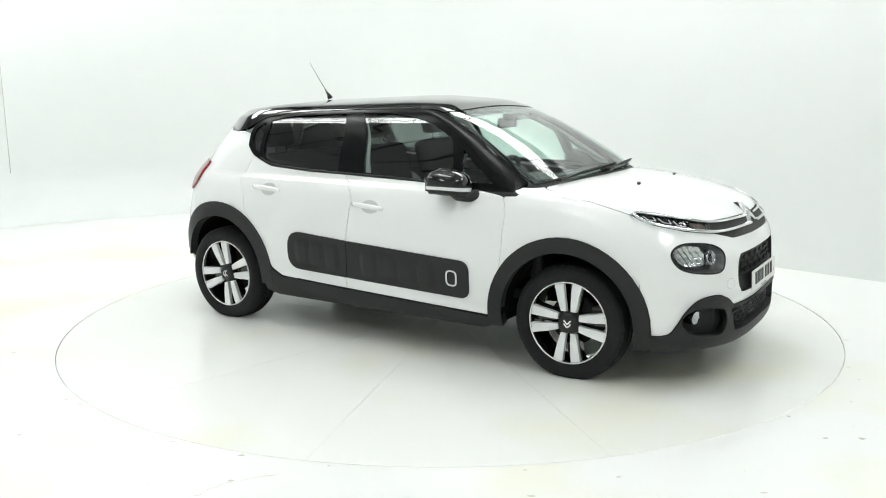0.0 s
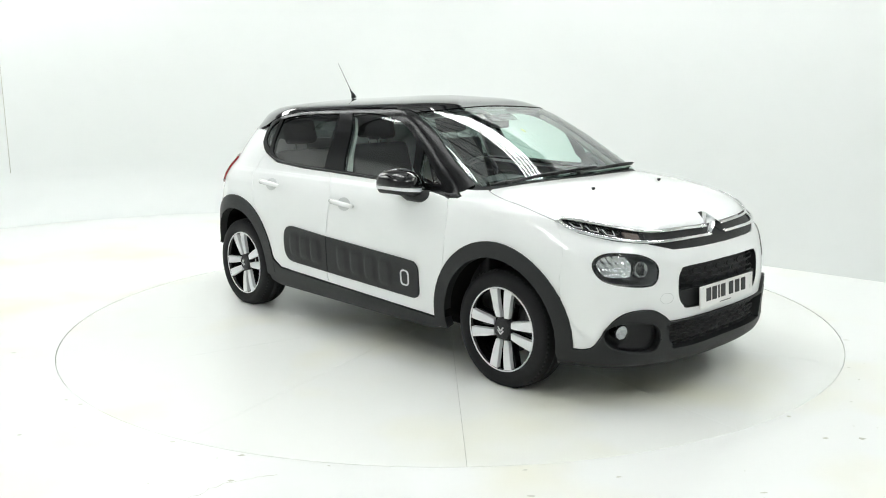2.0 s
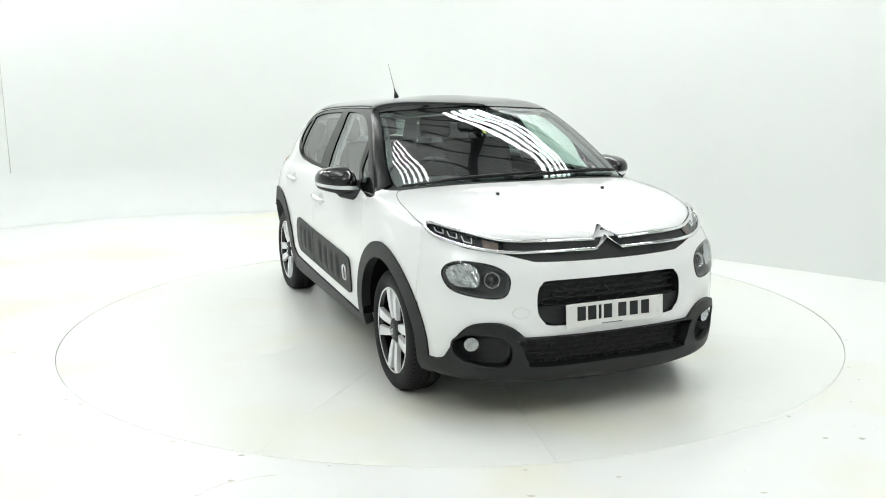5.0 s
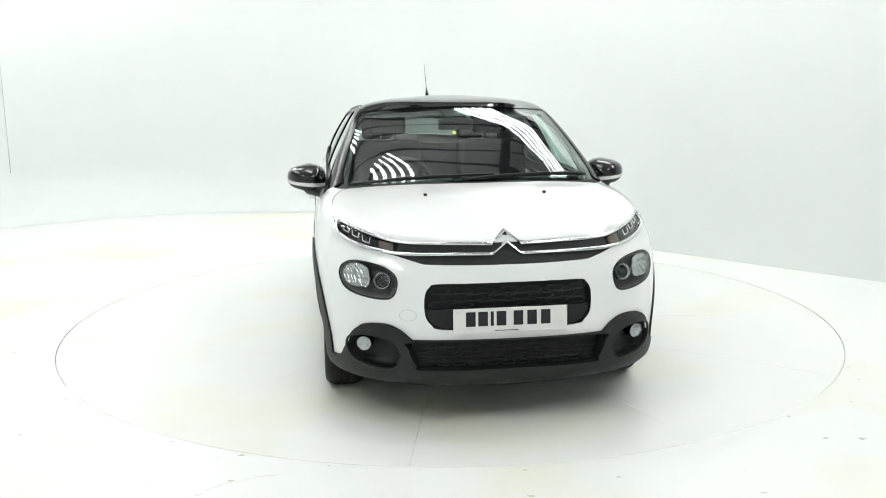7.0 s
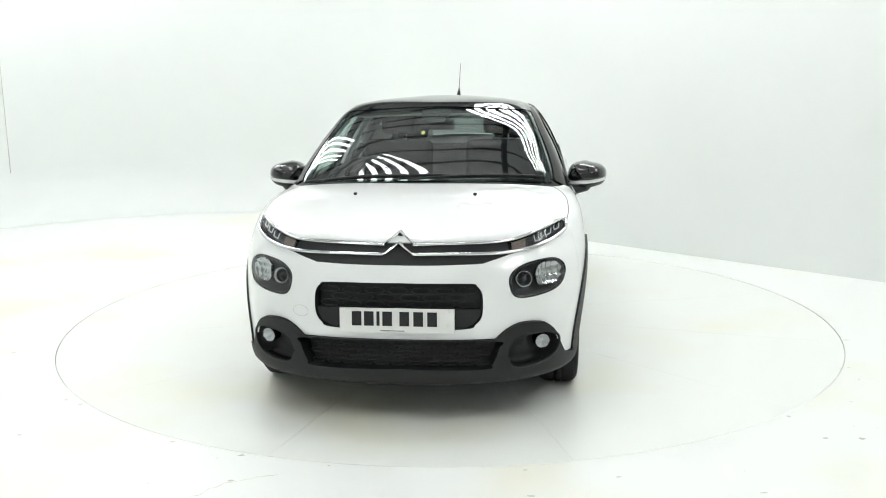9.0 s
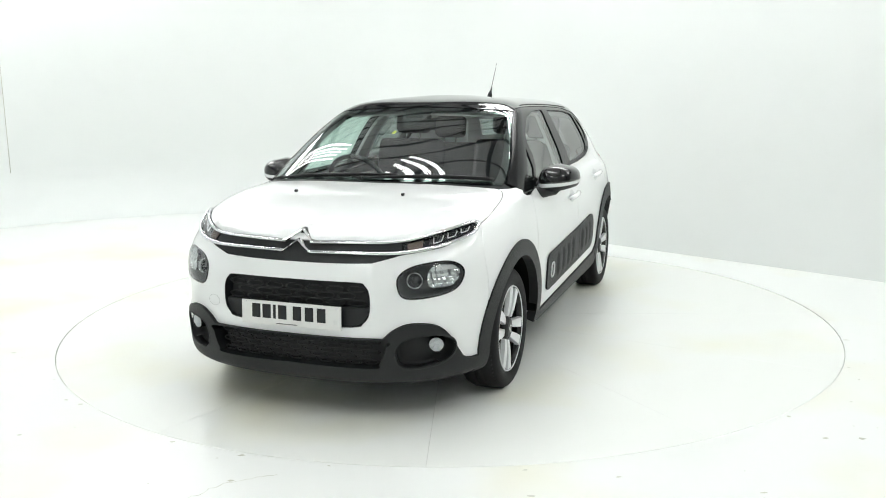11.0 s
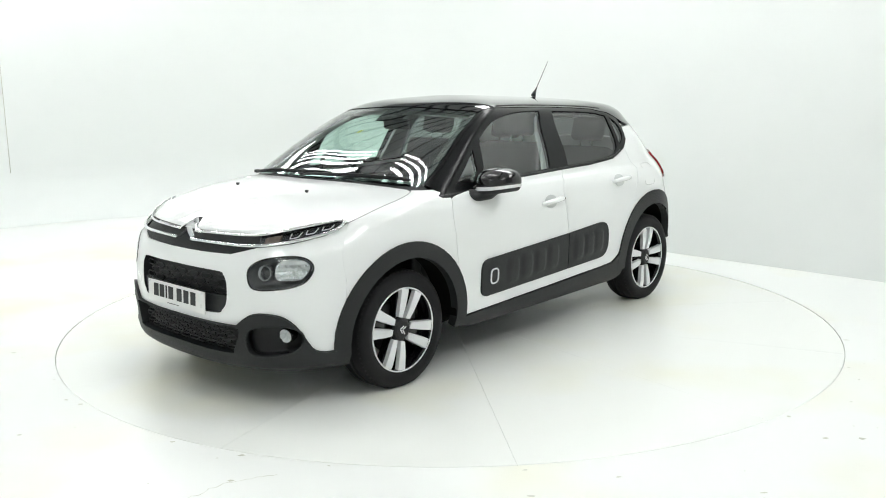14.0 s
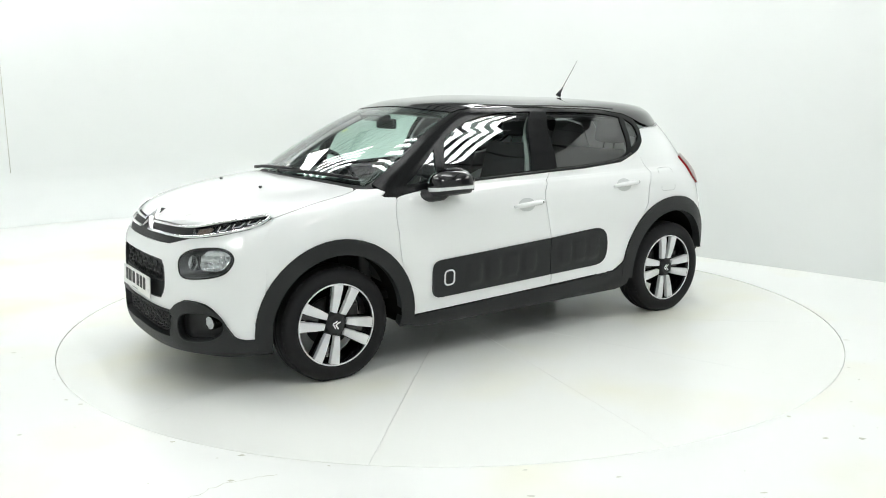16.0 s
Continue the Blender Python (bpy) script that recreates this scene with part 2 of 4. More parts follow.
# marks of use on the floor and the wall
def floor_line(name, pts, width, label, z=0.0015):
    b = bmesh.new()
    rows = []
    for k, (x, y) in enumerate(pts):
        a, c = Vector(pts[max(k - 1, 0)]), Vector(pts[min(k + 1, len(pts) - 1)])
        d = (c - a).normalized()
        w = width * (0.35 + 0.65 * noise.random())
        rows.append([b.verts.new((x - d.y * w, y + d.x * w, z)), b.verts.new((x + d.y * w, y - d.x * w, z))])
    for p, q in zip(rows, rows[1:]):
        b.faces.new((p[1], q[1], q[0], p[0]))
    return tagged(part(name, b, FAINT, smooth=False), label, "floor", kind="structure")


FAINT = mat("faint_dirt", (0.62, 0.62, 0.55), 0.6, grain=0.6, grain_scale=20, stain=0.5, stain_scale=6)


def wander(p, q, n, amp):
    p, q = Vector(p), Vector(q)
    d = (q - p).orthogonal().normalized()
    return [tuple(p.lerp(q, k / n) + d * (amp * (noise.random() - 0.5) * (0 < k < n))) for k in range(n + 1)]


floor_line("floor_crack", wander((-1.03, -2.80), (-0.90, -2.635), 10, 0.02) + wander((-0.89, -2.63), (-0.70, -2.56), 10, 0.02), 0.0022, "thin grey crack in the white floor paint")
for k in range(46):
    a = radians(-168 + 156 * noise.random())
    r = RIM + 0.03 + 0.9 * noise.random() ** 2
    b = bmesh.new()
    n = 7
    size = 0.005 + 0.014 * noise.random() ** 2
    ring = [b.verts.new((r * math.cos(a) + size * (0.5 + noise.random()) * math.cos(j * 2 * math.pi / n), r * math.sin(a) + size * (0.4 + 0.5 * noise.random()) * math.sin(j * 2 * math.pi / n), 0.0015)) for j in range(n)]
    b.faces.new(ring)
    tagged(part("paint_chip", b, FAINT, smooth=False), "small chip in the white floor paint", "floor", "paint chips", "structure")
tagged(part("wall_joint", tube_bm([(-5.225, 4.553, 0.58), (-5.225, 4.553, WALL_H)], 0.0035, 6), FAINT), "thin vertical joint in the white wall", "wall", kind="structure")


# ---- car: its outer skin as rings from the sill up to the roof ----
# each ring: nose x, side start x, roundness, half width, side end x, tail x, roundness, z at nose, side start, side end, tail
RINGS = [
    (1.92, 1.25, 2.6, 0.800, -1.25, -1.76, 2.7, 0.150, 0.190, 0.200, 0.26),
    (2.04, 1.25, 2.6, 0.840, -1.25, -1.85, 2.7, 0.215, 0.240, 0.250, 0.32),
    (2.06, 1.20, 2.6, 0.862, -1.25, -1.91, 2.7, 0.36, 0.36, 0.37, 0.42),
    (2.06, 1.20, 2.6, 0.874, -1.20, -1.93, 2.7, 0.53, 0.55, 0.56, 0.58),
    (2.045, 1.20, 2.6, 0.874, -1.15, -1.92, 2.6, 0.70, 0.74, 0.76, 0.75),
    (1.985, 1.15, 2.5, 0.858, -1.10, -1.88, 2.6, 0.82, 0.88, 0.90, 0.92),
    (1.905, 1.05, 2.4, 0.834, -1.10, -1.84, 2.5, 0.885, 0.945, 0.965, 1.00),
    (1.585, 0.98, 2.4, 0.815, -1.08, -1.80, 2.5, 0.985, 0.970, 0.99, 1.06),
    (1.17, 0.86, 2.5, 0.797, -1.06, -1.76, 2.5, 1.036, 0.990, 1.02, 1.11),
    (0.93, 0.66, 2.8, 0.745, -1.02, -1.70, 2.4, 1.19, 1.12, 1.15, 1.20),
    (0.66, 0.45, 3.0, 0.668, -0.95, -1.64, 2.3, 1.325, 1.28, 1.29, 1.29),
    (0.40, 0.22, 3.2, 0.588, -0.90, -1.60, 2.4, 1.425, 1.405, 1.385, 1.345),
    (0.27, 0.05, 3.2, 0.455, -0.85, -1.52, 2.6, 1.458, 1.457, 1.435, 1.385),
    (0.05, -0.10, 3.0, 0.16, -0.70, -1.35, 2.8, 1.485, 1.485, 1.465, 1.42),
    (0.00, -0.15, 3.0, 0.001, -0.70, -1.30, 2.8, 1.488, 1.488, 1.468, 1.425),
]
U_SIDE, U_TAIL = 0.3, 0.72
NU = 400


def ring_curve(row):
    xf, x0, nf, w, x1, xr, nr, zf, za, zb, zr = row
    late = 1.0 <= zf < 1.4
    ph = np.linspace(0, np.pi / 2, 2001)

    def corner(n, a, bx):
        c = np.stack([bx + (a - bx) * np.cos(ph).clip(0) ** (2 / n), w * np.sin(ph) ** (2 / n)], 1)
        s = np.concatenate([[0], np.cumsum(np.hypot(*np.diff(c, axis=0).T))])
        return c, s / s[-1]
    u = np.linspace(0, 1, NU + 1)
    out = np.zeros((NU + 1, 3))
    c, s = corner(nf, xf, x0)
    k = u <= U_SIDE
    q = u[k] / U_SIDE
    out[k, 1] = np.interp(q, s, c[:, 1])
    full = nf + 0.42 * min(max((0.80 - zf) / 0.15, 0.0), 1.0)
    out[k, 0] = x0 + (xf - x0) * (1 - (out[k, 1] / w).clip(0, 1) ** full).clip(0) ** (1 / full)
    e = q**4 * (5 - 4 * q) if late else q * q * (3 - 2 * q)
    out[k, 2] = zf + (za - zf) * e
    k = (u > U_SIDE) & (u < U_TAIL)
    q = (u[k] - U_SIDE) / (U_TAIL - U_SIDE)
    out[k, 0], out[k, 1], out[k, 2] = x0 + (x1 - x0) * q, w, za + (zb - za) * q
    c, s = corner(nr, xr, x1)
    k = u >= U_TAIL
    q = (1 - u[k]) / (1 - U_TAIL)
    out[k, 0], out[k, 1] = np.interp(q, s, c[:, 0]), np.interp(q, s, c[:, 1])
    e = q * q * (3 - 2 * q)
    out[k, 2] = zr + (zb - zr) * e
    return out


CURVES = np.array([ring_curve(r) for r in RINGS])
NR = len(RINGS)
TAN = np.gradient(CURVES, axis=0)
# the windscreen and the bonnet meet in a crease along the scuttle ring
COWL = 8
TAN_UP = TAN.copy()
TAN_DOWN = TAN.copy()
fold = np.clip((0.29 - np.linspace(0, 1, NU + 1)) / 0.05, 0, 1)[:, None]
TAN_UP[COWL] = TAN[COWL] * (1 - fold) + (CURVES[COWL + 1] - CURVES[COWL]) * fold
TAN_DOWN[COWL] = TAN[COWL] * (1 - fold) + (CURVES[COWL] - CURVES[COWL - 1]) * fold


def skin(u, v):
    """A point of the skin: u from the nose's middle (0) round the left side to the tail's (1), minus u on the right; v is the ring number."""
    a = min(abs(u), 1.0) * NU
    i = min(int(a), NU - 1)
    f = a - i
    v = min(max(v, 0.0), NR - 1.0)
    j = min(int(v), NR - 2)
    t = v - j
    p0 = CURVES[j, i] * (1 - f) + CURVES[j, i + 1] * f
    p1 = CURVES[j + 1, i] * (1 - f) + CURVES[j + 1, i + 1] * f
    m0 = TAN_UP[j, i] * (1 - f) + TAN_UP[j, i + 1] * f
    m1 = TAN_DOWN[j + 1, i] * (1 - f) + TAN_DOWN[j + 1, i + 1] * f
    t2, t3 = t * t, t * t * t
    q = p0 * (2 * t3 - 3 * t2 + 1) + m0 * (t3 - 2 * t2 + t) + p1 * (3 * t2 - 2 * t3) + m1 * (t3 - t2)
    return Vector((q[0], q[1] if u >= 0 else -q[1], q[2]))


def skin_many(uv):
    uv = np.asarray(uv, float)
    a = np.abs(uv[:, 0]).clip(0, 1) * NU
    i = np.minimum(a.astype(int), NU - 1)
    f = (a - i)[:, None]
    v = uv[:, 1].clip(0, NR - 1.0)
    j = np.minimum(v.astype(int), NR - 2)
    t = (v - j)[:, None]
    p0 = CURVES[j, i] * (1 - f) + CURVES[j, i + 1] * f
    p1 = CURVES[j + 1, i] * (1 - f) + CURVES[j + 1, i + 1] * f
    m0 = TAN_UP[j, i] * (1 - f) + TAN_UP[j, i + 1] * f
    m1 = TAN_DOWN[j + 1, i] * (1 - f) + TAN_DOWN[j + 1, i + 1] * f
    q = p0 * (2 * t**3 - 3 * t**2 + 1) + m0 * (t**3 - 2 * t**2 + t) + p1 * (3 * t**2 - 2 * t**3) + m1 * (t**3 - t**2)
    q[:, 1] *= np.where(uv[:, 0] < 0, -1.0, 1.0)
    return q


def normals_many(uv):
    uv = np.array(uv, float)
    uv[:, 0] = uv[:, 0].clip(-0.985, 0.985)
    uv[:, 1] = uv[:, 1].clip(0.06, NR - 1.6)
    fore = np.abs(uv[:, 0]) < 0.27
    near = fore & (np.abs(uv[:, 1] - COWL) < 0.06)
    uv[:, 1] = np.where(near, np.where(uv[:, 1] >= COWL, COWL + 0.06, COWL - 0.06), uv[:, 1])
    e = np.array([0.005, 0.0])
    g = np.array([0.0, 0.05])
    n = np.cross(skin_many(uv + e) - skin_many(uv - e), skin_many(uv + g) - skin_many(uv - g))
    return n / np.maximum(np.linalg.norm(n, axis=1), 1e-9)[:, None]


def on_skin(u, v, off=0.0):
    """The point off metres outside the skin."""
    q = np.array([[u, v]])
    return Vector(skin_many(q)[0] + normals_many(q)[0] * off)


def uv_side(x, z, u=0.5, v=4.0):
    """Skin coordinates of the left side's point with that x and z."""
    uv = np.array([u, v])
    for _ in range(40):
        q = skin_many([uv, uv + (1e-3, 0), uv + (0, 1e-2)])[:, [0, 2]]
        jac = np.stack([(q[1] - q[0]) / 1e-3, (q[2] - q[0]) / 1e-2], 1)
        step = np.linalg.lstsq(jac, np.array([x, z]) - q[0], rcond=None)[0]
        uv = np.clip(uv + np.clip(step, (-0.05, -0.5), (0.05, 0.5)), (0.01, 0.0), (0.98, 13.0))
    return tuple(uv)


def curve(pts, closed=True, n=6):
    """A smooth line through points (Catmull-Rom); a point with a third value 1 stays a sharp corner."""
    out = []
    m = len(pts)
    for k in range(m if closed else m - 1):
        p1, p2 = pts[k], pts[(k + 1) % m]
        p0 = pts[(k - 1) % m] if closed or k else p1
        p3 = pts[(k + 2) % m] if closed or k + 2 < m else p2
        if len(p1) > 2:
            p0 = p1
        if len(p2) > 2:
            p3 = p2
        for i in range(n):
            t = i / n
            out.append(tuple(0.5 * (2 * p1[c] + (p2[c] - p0[c]) * t + (2 * p0[c] - 5 * p1[c] + 4 * p2[c] - p3[c]) * t * t
                                    + (3 * p1[c] - p0[c] - 3 * p2[c] + p3[c]) * t**3) for c in (0, 1)))
    if not closed:
        out.append(tuple(pts[-1][:2]))
    return out


def mirror_loop(half):
    """A loop across the car's middle from its left half, listed from bottom middle round to top middle."""
    return list(half) + [(-u, v) for u, v in reversed(half) if abs(u) > 1e-4]


def flip(loop):
    return [(-u, v) for u, v in loop]


def inset(loop, d, out=False):
    """Moves a loop inwards by d metres, measured on the skin."""
    uv = np.array(loop)
    P = skin_many(uv)
    N = normals_many(uv)
    nx, pv = np.roll(P, -1, 0), np.roll(P, 1, 0)
    e1, e0 = nx - P, P - pv
    e1 /= np.maximum(np.linalg.norm(e1, axis=1), 1e-9)[:, None]
    e0 /= np.maximum(np.linalg.norm(e0, axis=1), 1e-9)[:, None]
    s = np.cross(N, e1) + np.cross(N, e0)
    s /= np.maximum(np.linalg.norm(s, axis=1), 1e-9)[:, None]
    c = np.maximum((s * np.cross(N, e1)).sum(1), 0.45)
    area = np.sum(uv[:, 0] * np.roll(uv[:, 1], -1) - np.roll(uv[:, 0], -1) * uv[:, 1])
    move = s * (d / c)[:, None] * (1 if area > 0 else -1)
    du = (skin_many(uv + (1e-3, 0)) - skin_many(uv - (1e-3, 0))) / 2e-3
    dv = (skin_many(uv + (0, 1e-2)) - skin_many(uv - (0, 1e-2))) / 2e-2
    res = []
    for k in range(len(uv)):
        st = np.linalg.lstsq(np.stack([du[k], dv[k]], 1), move[k], rcond=None)[0]
        res.append((uv[k, 0] + st[0], uv[k, 1] + st[1]))
    return res


def thin(loop, step):
    """Evens out a loop so that no piece is longer than step metres, and drops points that crowd."""
    P = skin_many(loop)
    out = []
    last = None
    for k in range(len(loop)):
        a, b = loop[k], loop[(k + 1) % len(loop)]
        length = float(np.linalg.norm(P[(k + 1) % len(loop)] - P[k]))
        if last is not None and np.linalg.norm(P[k] - last) < step * 0.12:
            continue
        last = P[k]
        n = max(1, int(math.ceil(length / step)))
        out += [(a[0] + (b[0] - a[0]) * i / n, a[1] + (b[1] - a[1]) * i / n) for i in range(n)]
    return out


def inside(pts, loop):
    x, y = pts[:, 0], pts[:, 1]
    r = np.zeros(len(pts), bool)
    for k in range(len(loop)):
        (x0, y0), (x1, y1) = loop[k - 1], loop[k]
        if y0 == y1:
            continue
        c = ((y0 > y) != (y1 > y)) & (x < (x1 - x0) * (y - y0) / (y1 - y0) + x0)
        r ^= c
    return r


def panel(name, outer, material, parent, holes=(), off=0.0, thick=0.014, step=0.03, gap=0.002, relief=None, label="", edge=True):
    """A sheet cut out of the skin along a loop of (u, v), with holes, a turned-in rim and its true curvature."""
    from mathutils.geometry import delaunay_2d_cdt
    loops = [thin(inset(outer, gap) if gap else outer, step)] + [thin(inset(h, -gap) if gap else h, step) for h in holes]
    allp = np.array(loops[0])
    mid = allp.mean(0)
    lo, hi = allp.min(0), allp.max(0)
    probe = np.array([[lo[0] + (hi[0] - lo[0]) * a, lo[1] + (hi[1] - lo[1]) * b] for a in (0.2, 0.5, 0.8) for b in (0.2, 0.5, 0.8)])
    ku = np.median(np.linalg.norm(skin_many(probe + (2e-3, 0)) - skin_many(probe - (2e-3, 0)), axis=1)) / 4e-3
    kv = np.median(np.linalg.norm(skin_many(probe + (0, 2e-2)) - skin_many(probe - (0, 2e-2)), axis=1)) / 4e-2
    K = np.array([ku, kv])
    gu = np.arange(lo[0], hi[0], step / ku)
    gv = np.arange(lo[1], hi[1], step / kv * 0.87)
    grid = np.array([(u + (0.5 * step / ku if j % 2 else 0), v) for j, v in enumerate(gv) for u in gu]).reshape(-1, 2)
    keep = inside(grid, loops[0])
    for h in loops[1:]:
        keep &= ~inside(grid, h)
    edgep = np.concatenate([np.array(q) for q in loops]) * K
    grid = grid[keep]
    if len(grid):
        far = np.array([np.min(np.hypot(*(edgep - g * K).T)) > step * 0.5 for g in grid])
        grid = grid[far]
    verts, edges = [], []
    for q in loops:
        b = len(verts)
        verts += [Vector((p[0] * ku, p[1] * kv)) for p in q]
        edges += [(b + i, b + (i + 1) % len(q)) for i in range(len(q))]
    verts += [Vector((g[0] * ku, g[1] * kv)) for g in grid]
    vo, eo, fo, *_ = delaunay_2d_cdt(verts, edges, [], 2, 1e-6)
    uv = np.array([(p.x / ku, p.y / kv) for p in vo])
    cen = np.array([uv[list(f)].mean(0) for f in fo])
    ok = inside(cen, loops[0])
    for h in loops[1:]:
        ok &= ~inside(cen, h)
    P, N = skin_many(uv), normals_many(uv)
    o = np.full(len(uv), off)
    if relief is not None:
        o = o + relief(uv, P)
    F = P + N * o[:, None]
    b = bmesh.new()
    vs = [b.verts.new(c) for c in F]
    edge_count = {}
    for f, good in zip(fo, ok):
        if not good:
            continue
        f = list(f)
        q = [Vector(F[k]) for k in f]
        if (q[1] - q[0]).cross(q[2] - q[0]).dot(Vector(N[f[0]])) < 0:
            f = f[::-1]
        try:
            b.faces.new([vs[k] for k in f])
        except ValueError:
            continue
        for k in range(len(f)):
            e = (f[k], f[(k + 1) % len(f)])
            edge_count[e] = 1
    rim = [e for e in edge_count if (e[1], e[0]) not in edge_count]
    if edge:
        top, low = {}, {}
        for e in rim:
            for k in e:
                if k not in top:
                    top[k] = b.verts.new(F[k])
                    low[k] = b.verts.new(F[k] - N[k] * thick)
        for a, c in rim:
            try:
                b.faces.new((top[c], top[a], low[a], low[c]))
            except ValueError:
                pass
    b.normal_update()
    known = [tuple(N[k]) for k in range(len(uv))] if relief is None else [tuple(w.normal) for w in vs]
    known += [tuple(w.normal) for w in list(b.verts)[len(vs):]]
    keep_n = [n for n, w in zip(known, list(b.verts)) if w.link_faces]
    for w in [w for w in b.verts if not w.link_faces]:
        b.verts.remove(w)
    ob = part(name, b, material, parent, label)
    ob.data.normals_split_custom_set_from_vertices(keep_n)
    return ob


def skin_rod(name, path, radius, material, parent, off=0.01, sides=8, label="", flat=1.0, n=6):
    """A rod laid along the skin through (u, v) points."""
    q = curve(path, False, n)
    P, N = skin_many(q), normals_many(q)
    pts = [Vector(a + c * off) for a, c in zip(P, N)]
    return part(name, tube_bm(pts, radius, sides, flat=flat, up=tuple(N[len(N) // 2])), material, parent, label)


# ---- car ----
car = holder("car", "white five-door hatchback with black roof and cladding on a turntable", "car")
SIDES = (1, -1)


def sided(loop, s):
    return [(q[0] * s, *q[1:]) for q in loop]


def arc(cx, cz, r, a0, a1, n, squash=1.0):
    """Skin points on a circle in side view; angles in degrees from the front, upwards."""
    out = []
    for k in range(n + 1):
        a = radians(a0 + (a1 - a0) * k / n)
        out.append(uv_side(cx + r * math.cos(a), cz + r * squash * math.sin(a), 0.5 - 0.2 * (cx + r * math.cos(a)) / 1.27, 3.0))
    return out


FRONT_ARCH = (1.262, 0.315)
REAR_ARCH = (-1.268, 0.335)
arch_f = arc(*FRONT_ARCH, 0.447, -3, 174, 90)
arch_r = arc(*REAR_ARCH, 0.462, 8, 186, 60)
arch_f_in = arc(*FRONT_ARCH, 0.372, -17, 191, 24)
arch_r_in = arc(*REAR_ARCH, 0.372, -8, 170, 20)

BELT = [(0.42, 8.12), (0.535, 8.17), (0.60, 8.20), (0.673, 8.34)]
TRIM_NOSE = [(0.280, 7.93), (0.300, 7.15), (0.327, 6.35)]
DOOR_FRONT = [(0.329, 6.2), (0.345, 5.0), (0.353, 4.14), (0.356, 3.09), (0.362, 2.2), (0.368, 1.50)]
DOOR_MID = [(0.537, 1.77), (0.541, 2.6), (0.543, 3.54), (0.540, 5.5), (0.535, 8.17)]
DOOR_REAR = [(0.628, 1.92), (0.643, 2.2), (0.652, 2.5), (0.671, 3.18), (0.697, 4.10), (0.712, 5.2), (0.716, 6.26), (0.718, 7.4), (0.716, 8.74)]
BONNET_SIDE = [(0.197, 5.42), (0.214, 6.05), (0.228, 6.84), (0.233, 7.40), (0.231, 7.78)]
LAMP_TOP = [(0.107, 5.14), (0.143, 5.37), (0.172, 5.60), (0.187, 5.66)]
LAMP_LOW = [(0.112, 4.58), (0.149, 4.67), (0.179, 4.87), (0.191, 5.07), (0.196, 5.42)]
BLACK_TOP = [(0.0, 2.34)] + curve([(0.094, 2.35, 1), (0.106, 2.60), (0.122, 2.73), (0.147, 2.66), (0.163, 2.38), (0.174, 1.96), (0.184, 1.64), (0.195, 1.53), (0.205, 1.52)], False, 5)
GRILLE = mirror_loop(curve([(0.0, 2.59, 1), (0.064, 2.62), (0.075, 2.74), (0.081, 2.98), (0.0815, 3.45), (0.077, 3.70), (0.066, 3.80), (0.0, 3.83, 1)], False, 5))
LOW_LAMP = curve([(0.109, 3.67), (0.1115, 3.99), (0.127, 4.21), (0.156, 4.25), (0.174, 4.09), (0.180, 3.81), (0.171, 3.50), (0.147, 3.37), (0.117, 3.37)], True, 5)
FOG_POCKET = curve([(0.107, 1.88), (0.112, 2.28), (0.130, 2.41), (0.154, 2.40), (0.169, 2.18), (0.168, 1.78), (0.152, 1.52), (0.118, 1.46)], True, 5)
LOW_GRILLE = mirror_loop(curve([(0.0, 1.50, 1), (0.084, 1.48), (0.092, 1.62), (0.097, 2.10), (0.093, 2.29), (0.0, 2.30, 1)], False, 4))

# bonnet
half = curve([(0.0, 5.33), (0.05, 5.32)] + LAMP_TOP[:1], False, 4) + LAMP_TOP[1:] + curve(BONNET_SIDE, False, 4) + [(0.222, 7.92), (0.19, 7.95), (0.10, 7.94), (0.0, 7.93)]
bonnet = panel("bonnet", mirror_loop(half), WHITE_PAINT, car, label="white bonnet")
for s in SIDES:
    skin_rod("shut_line", sided(BONNET_SIDE + [(0.228, 7.9)], s), 0.0017, LINER, bonnet, -0.0008, 6, "dark bonnet shut line")

# white front bumper
to_arch = [(0.1985, 5.3), (0.203, 4.6), (0.210, 4.0), (0.2165, 3.3)]
f_arch_front = [q for q in arch_f if q[0] < 0.2175 and q[1] < 3.3]
half = BLACK_TOP + [f_arch_front[0]] + f_arch_front[1:] + [(0.2165, 3.4), (0.210, 4.0), (0.203, 4.6)] + LAMP_LOW[::-1] + [(0.082, 4.36), (0.05, 4.37), (0.0, 4.38)]
panel("front_bumper", mirror_loop(half), WHITE_PAINT, car, holes=[GRILLE, LOW_LAMP, flip(LOW_LAMP)], label="white front bumper", step=0.025, gap=0.0006)

# black lower bumper with its splitter lip
half = [(0.0, 0.05), (0.08, 0.05), (0.15, 0.06), (0.185, 0.12)] + arc(*FRONT_ARCH, 0.447, -15, -4, 4) + [f_arch_front[0]] + BLACK_TOP[::-1]


def bulge(uv, P):
    """The lower bumper swells out and steps in above its lip."""
    v = uv[:, 1]
    return 0.012 * np.clip((v - 0.5) / 0.4, 0, 1) - 0.010 * np.exp(-((v - 0.75) / 0.13) ** 2)


panel("lower_bumper", mirror_loop(half), BLACK_PLASTIC, car, holes=[LOW_GRILLE, FOG_POCKET, flip(FOG_POCKET)], off=0.004, relief=bulge,
      label="grained black plastic lower bumper", step=0.022, thick=0.03)


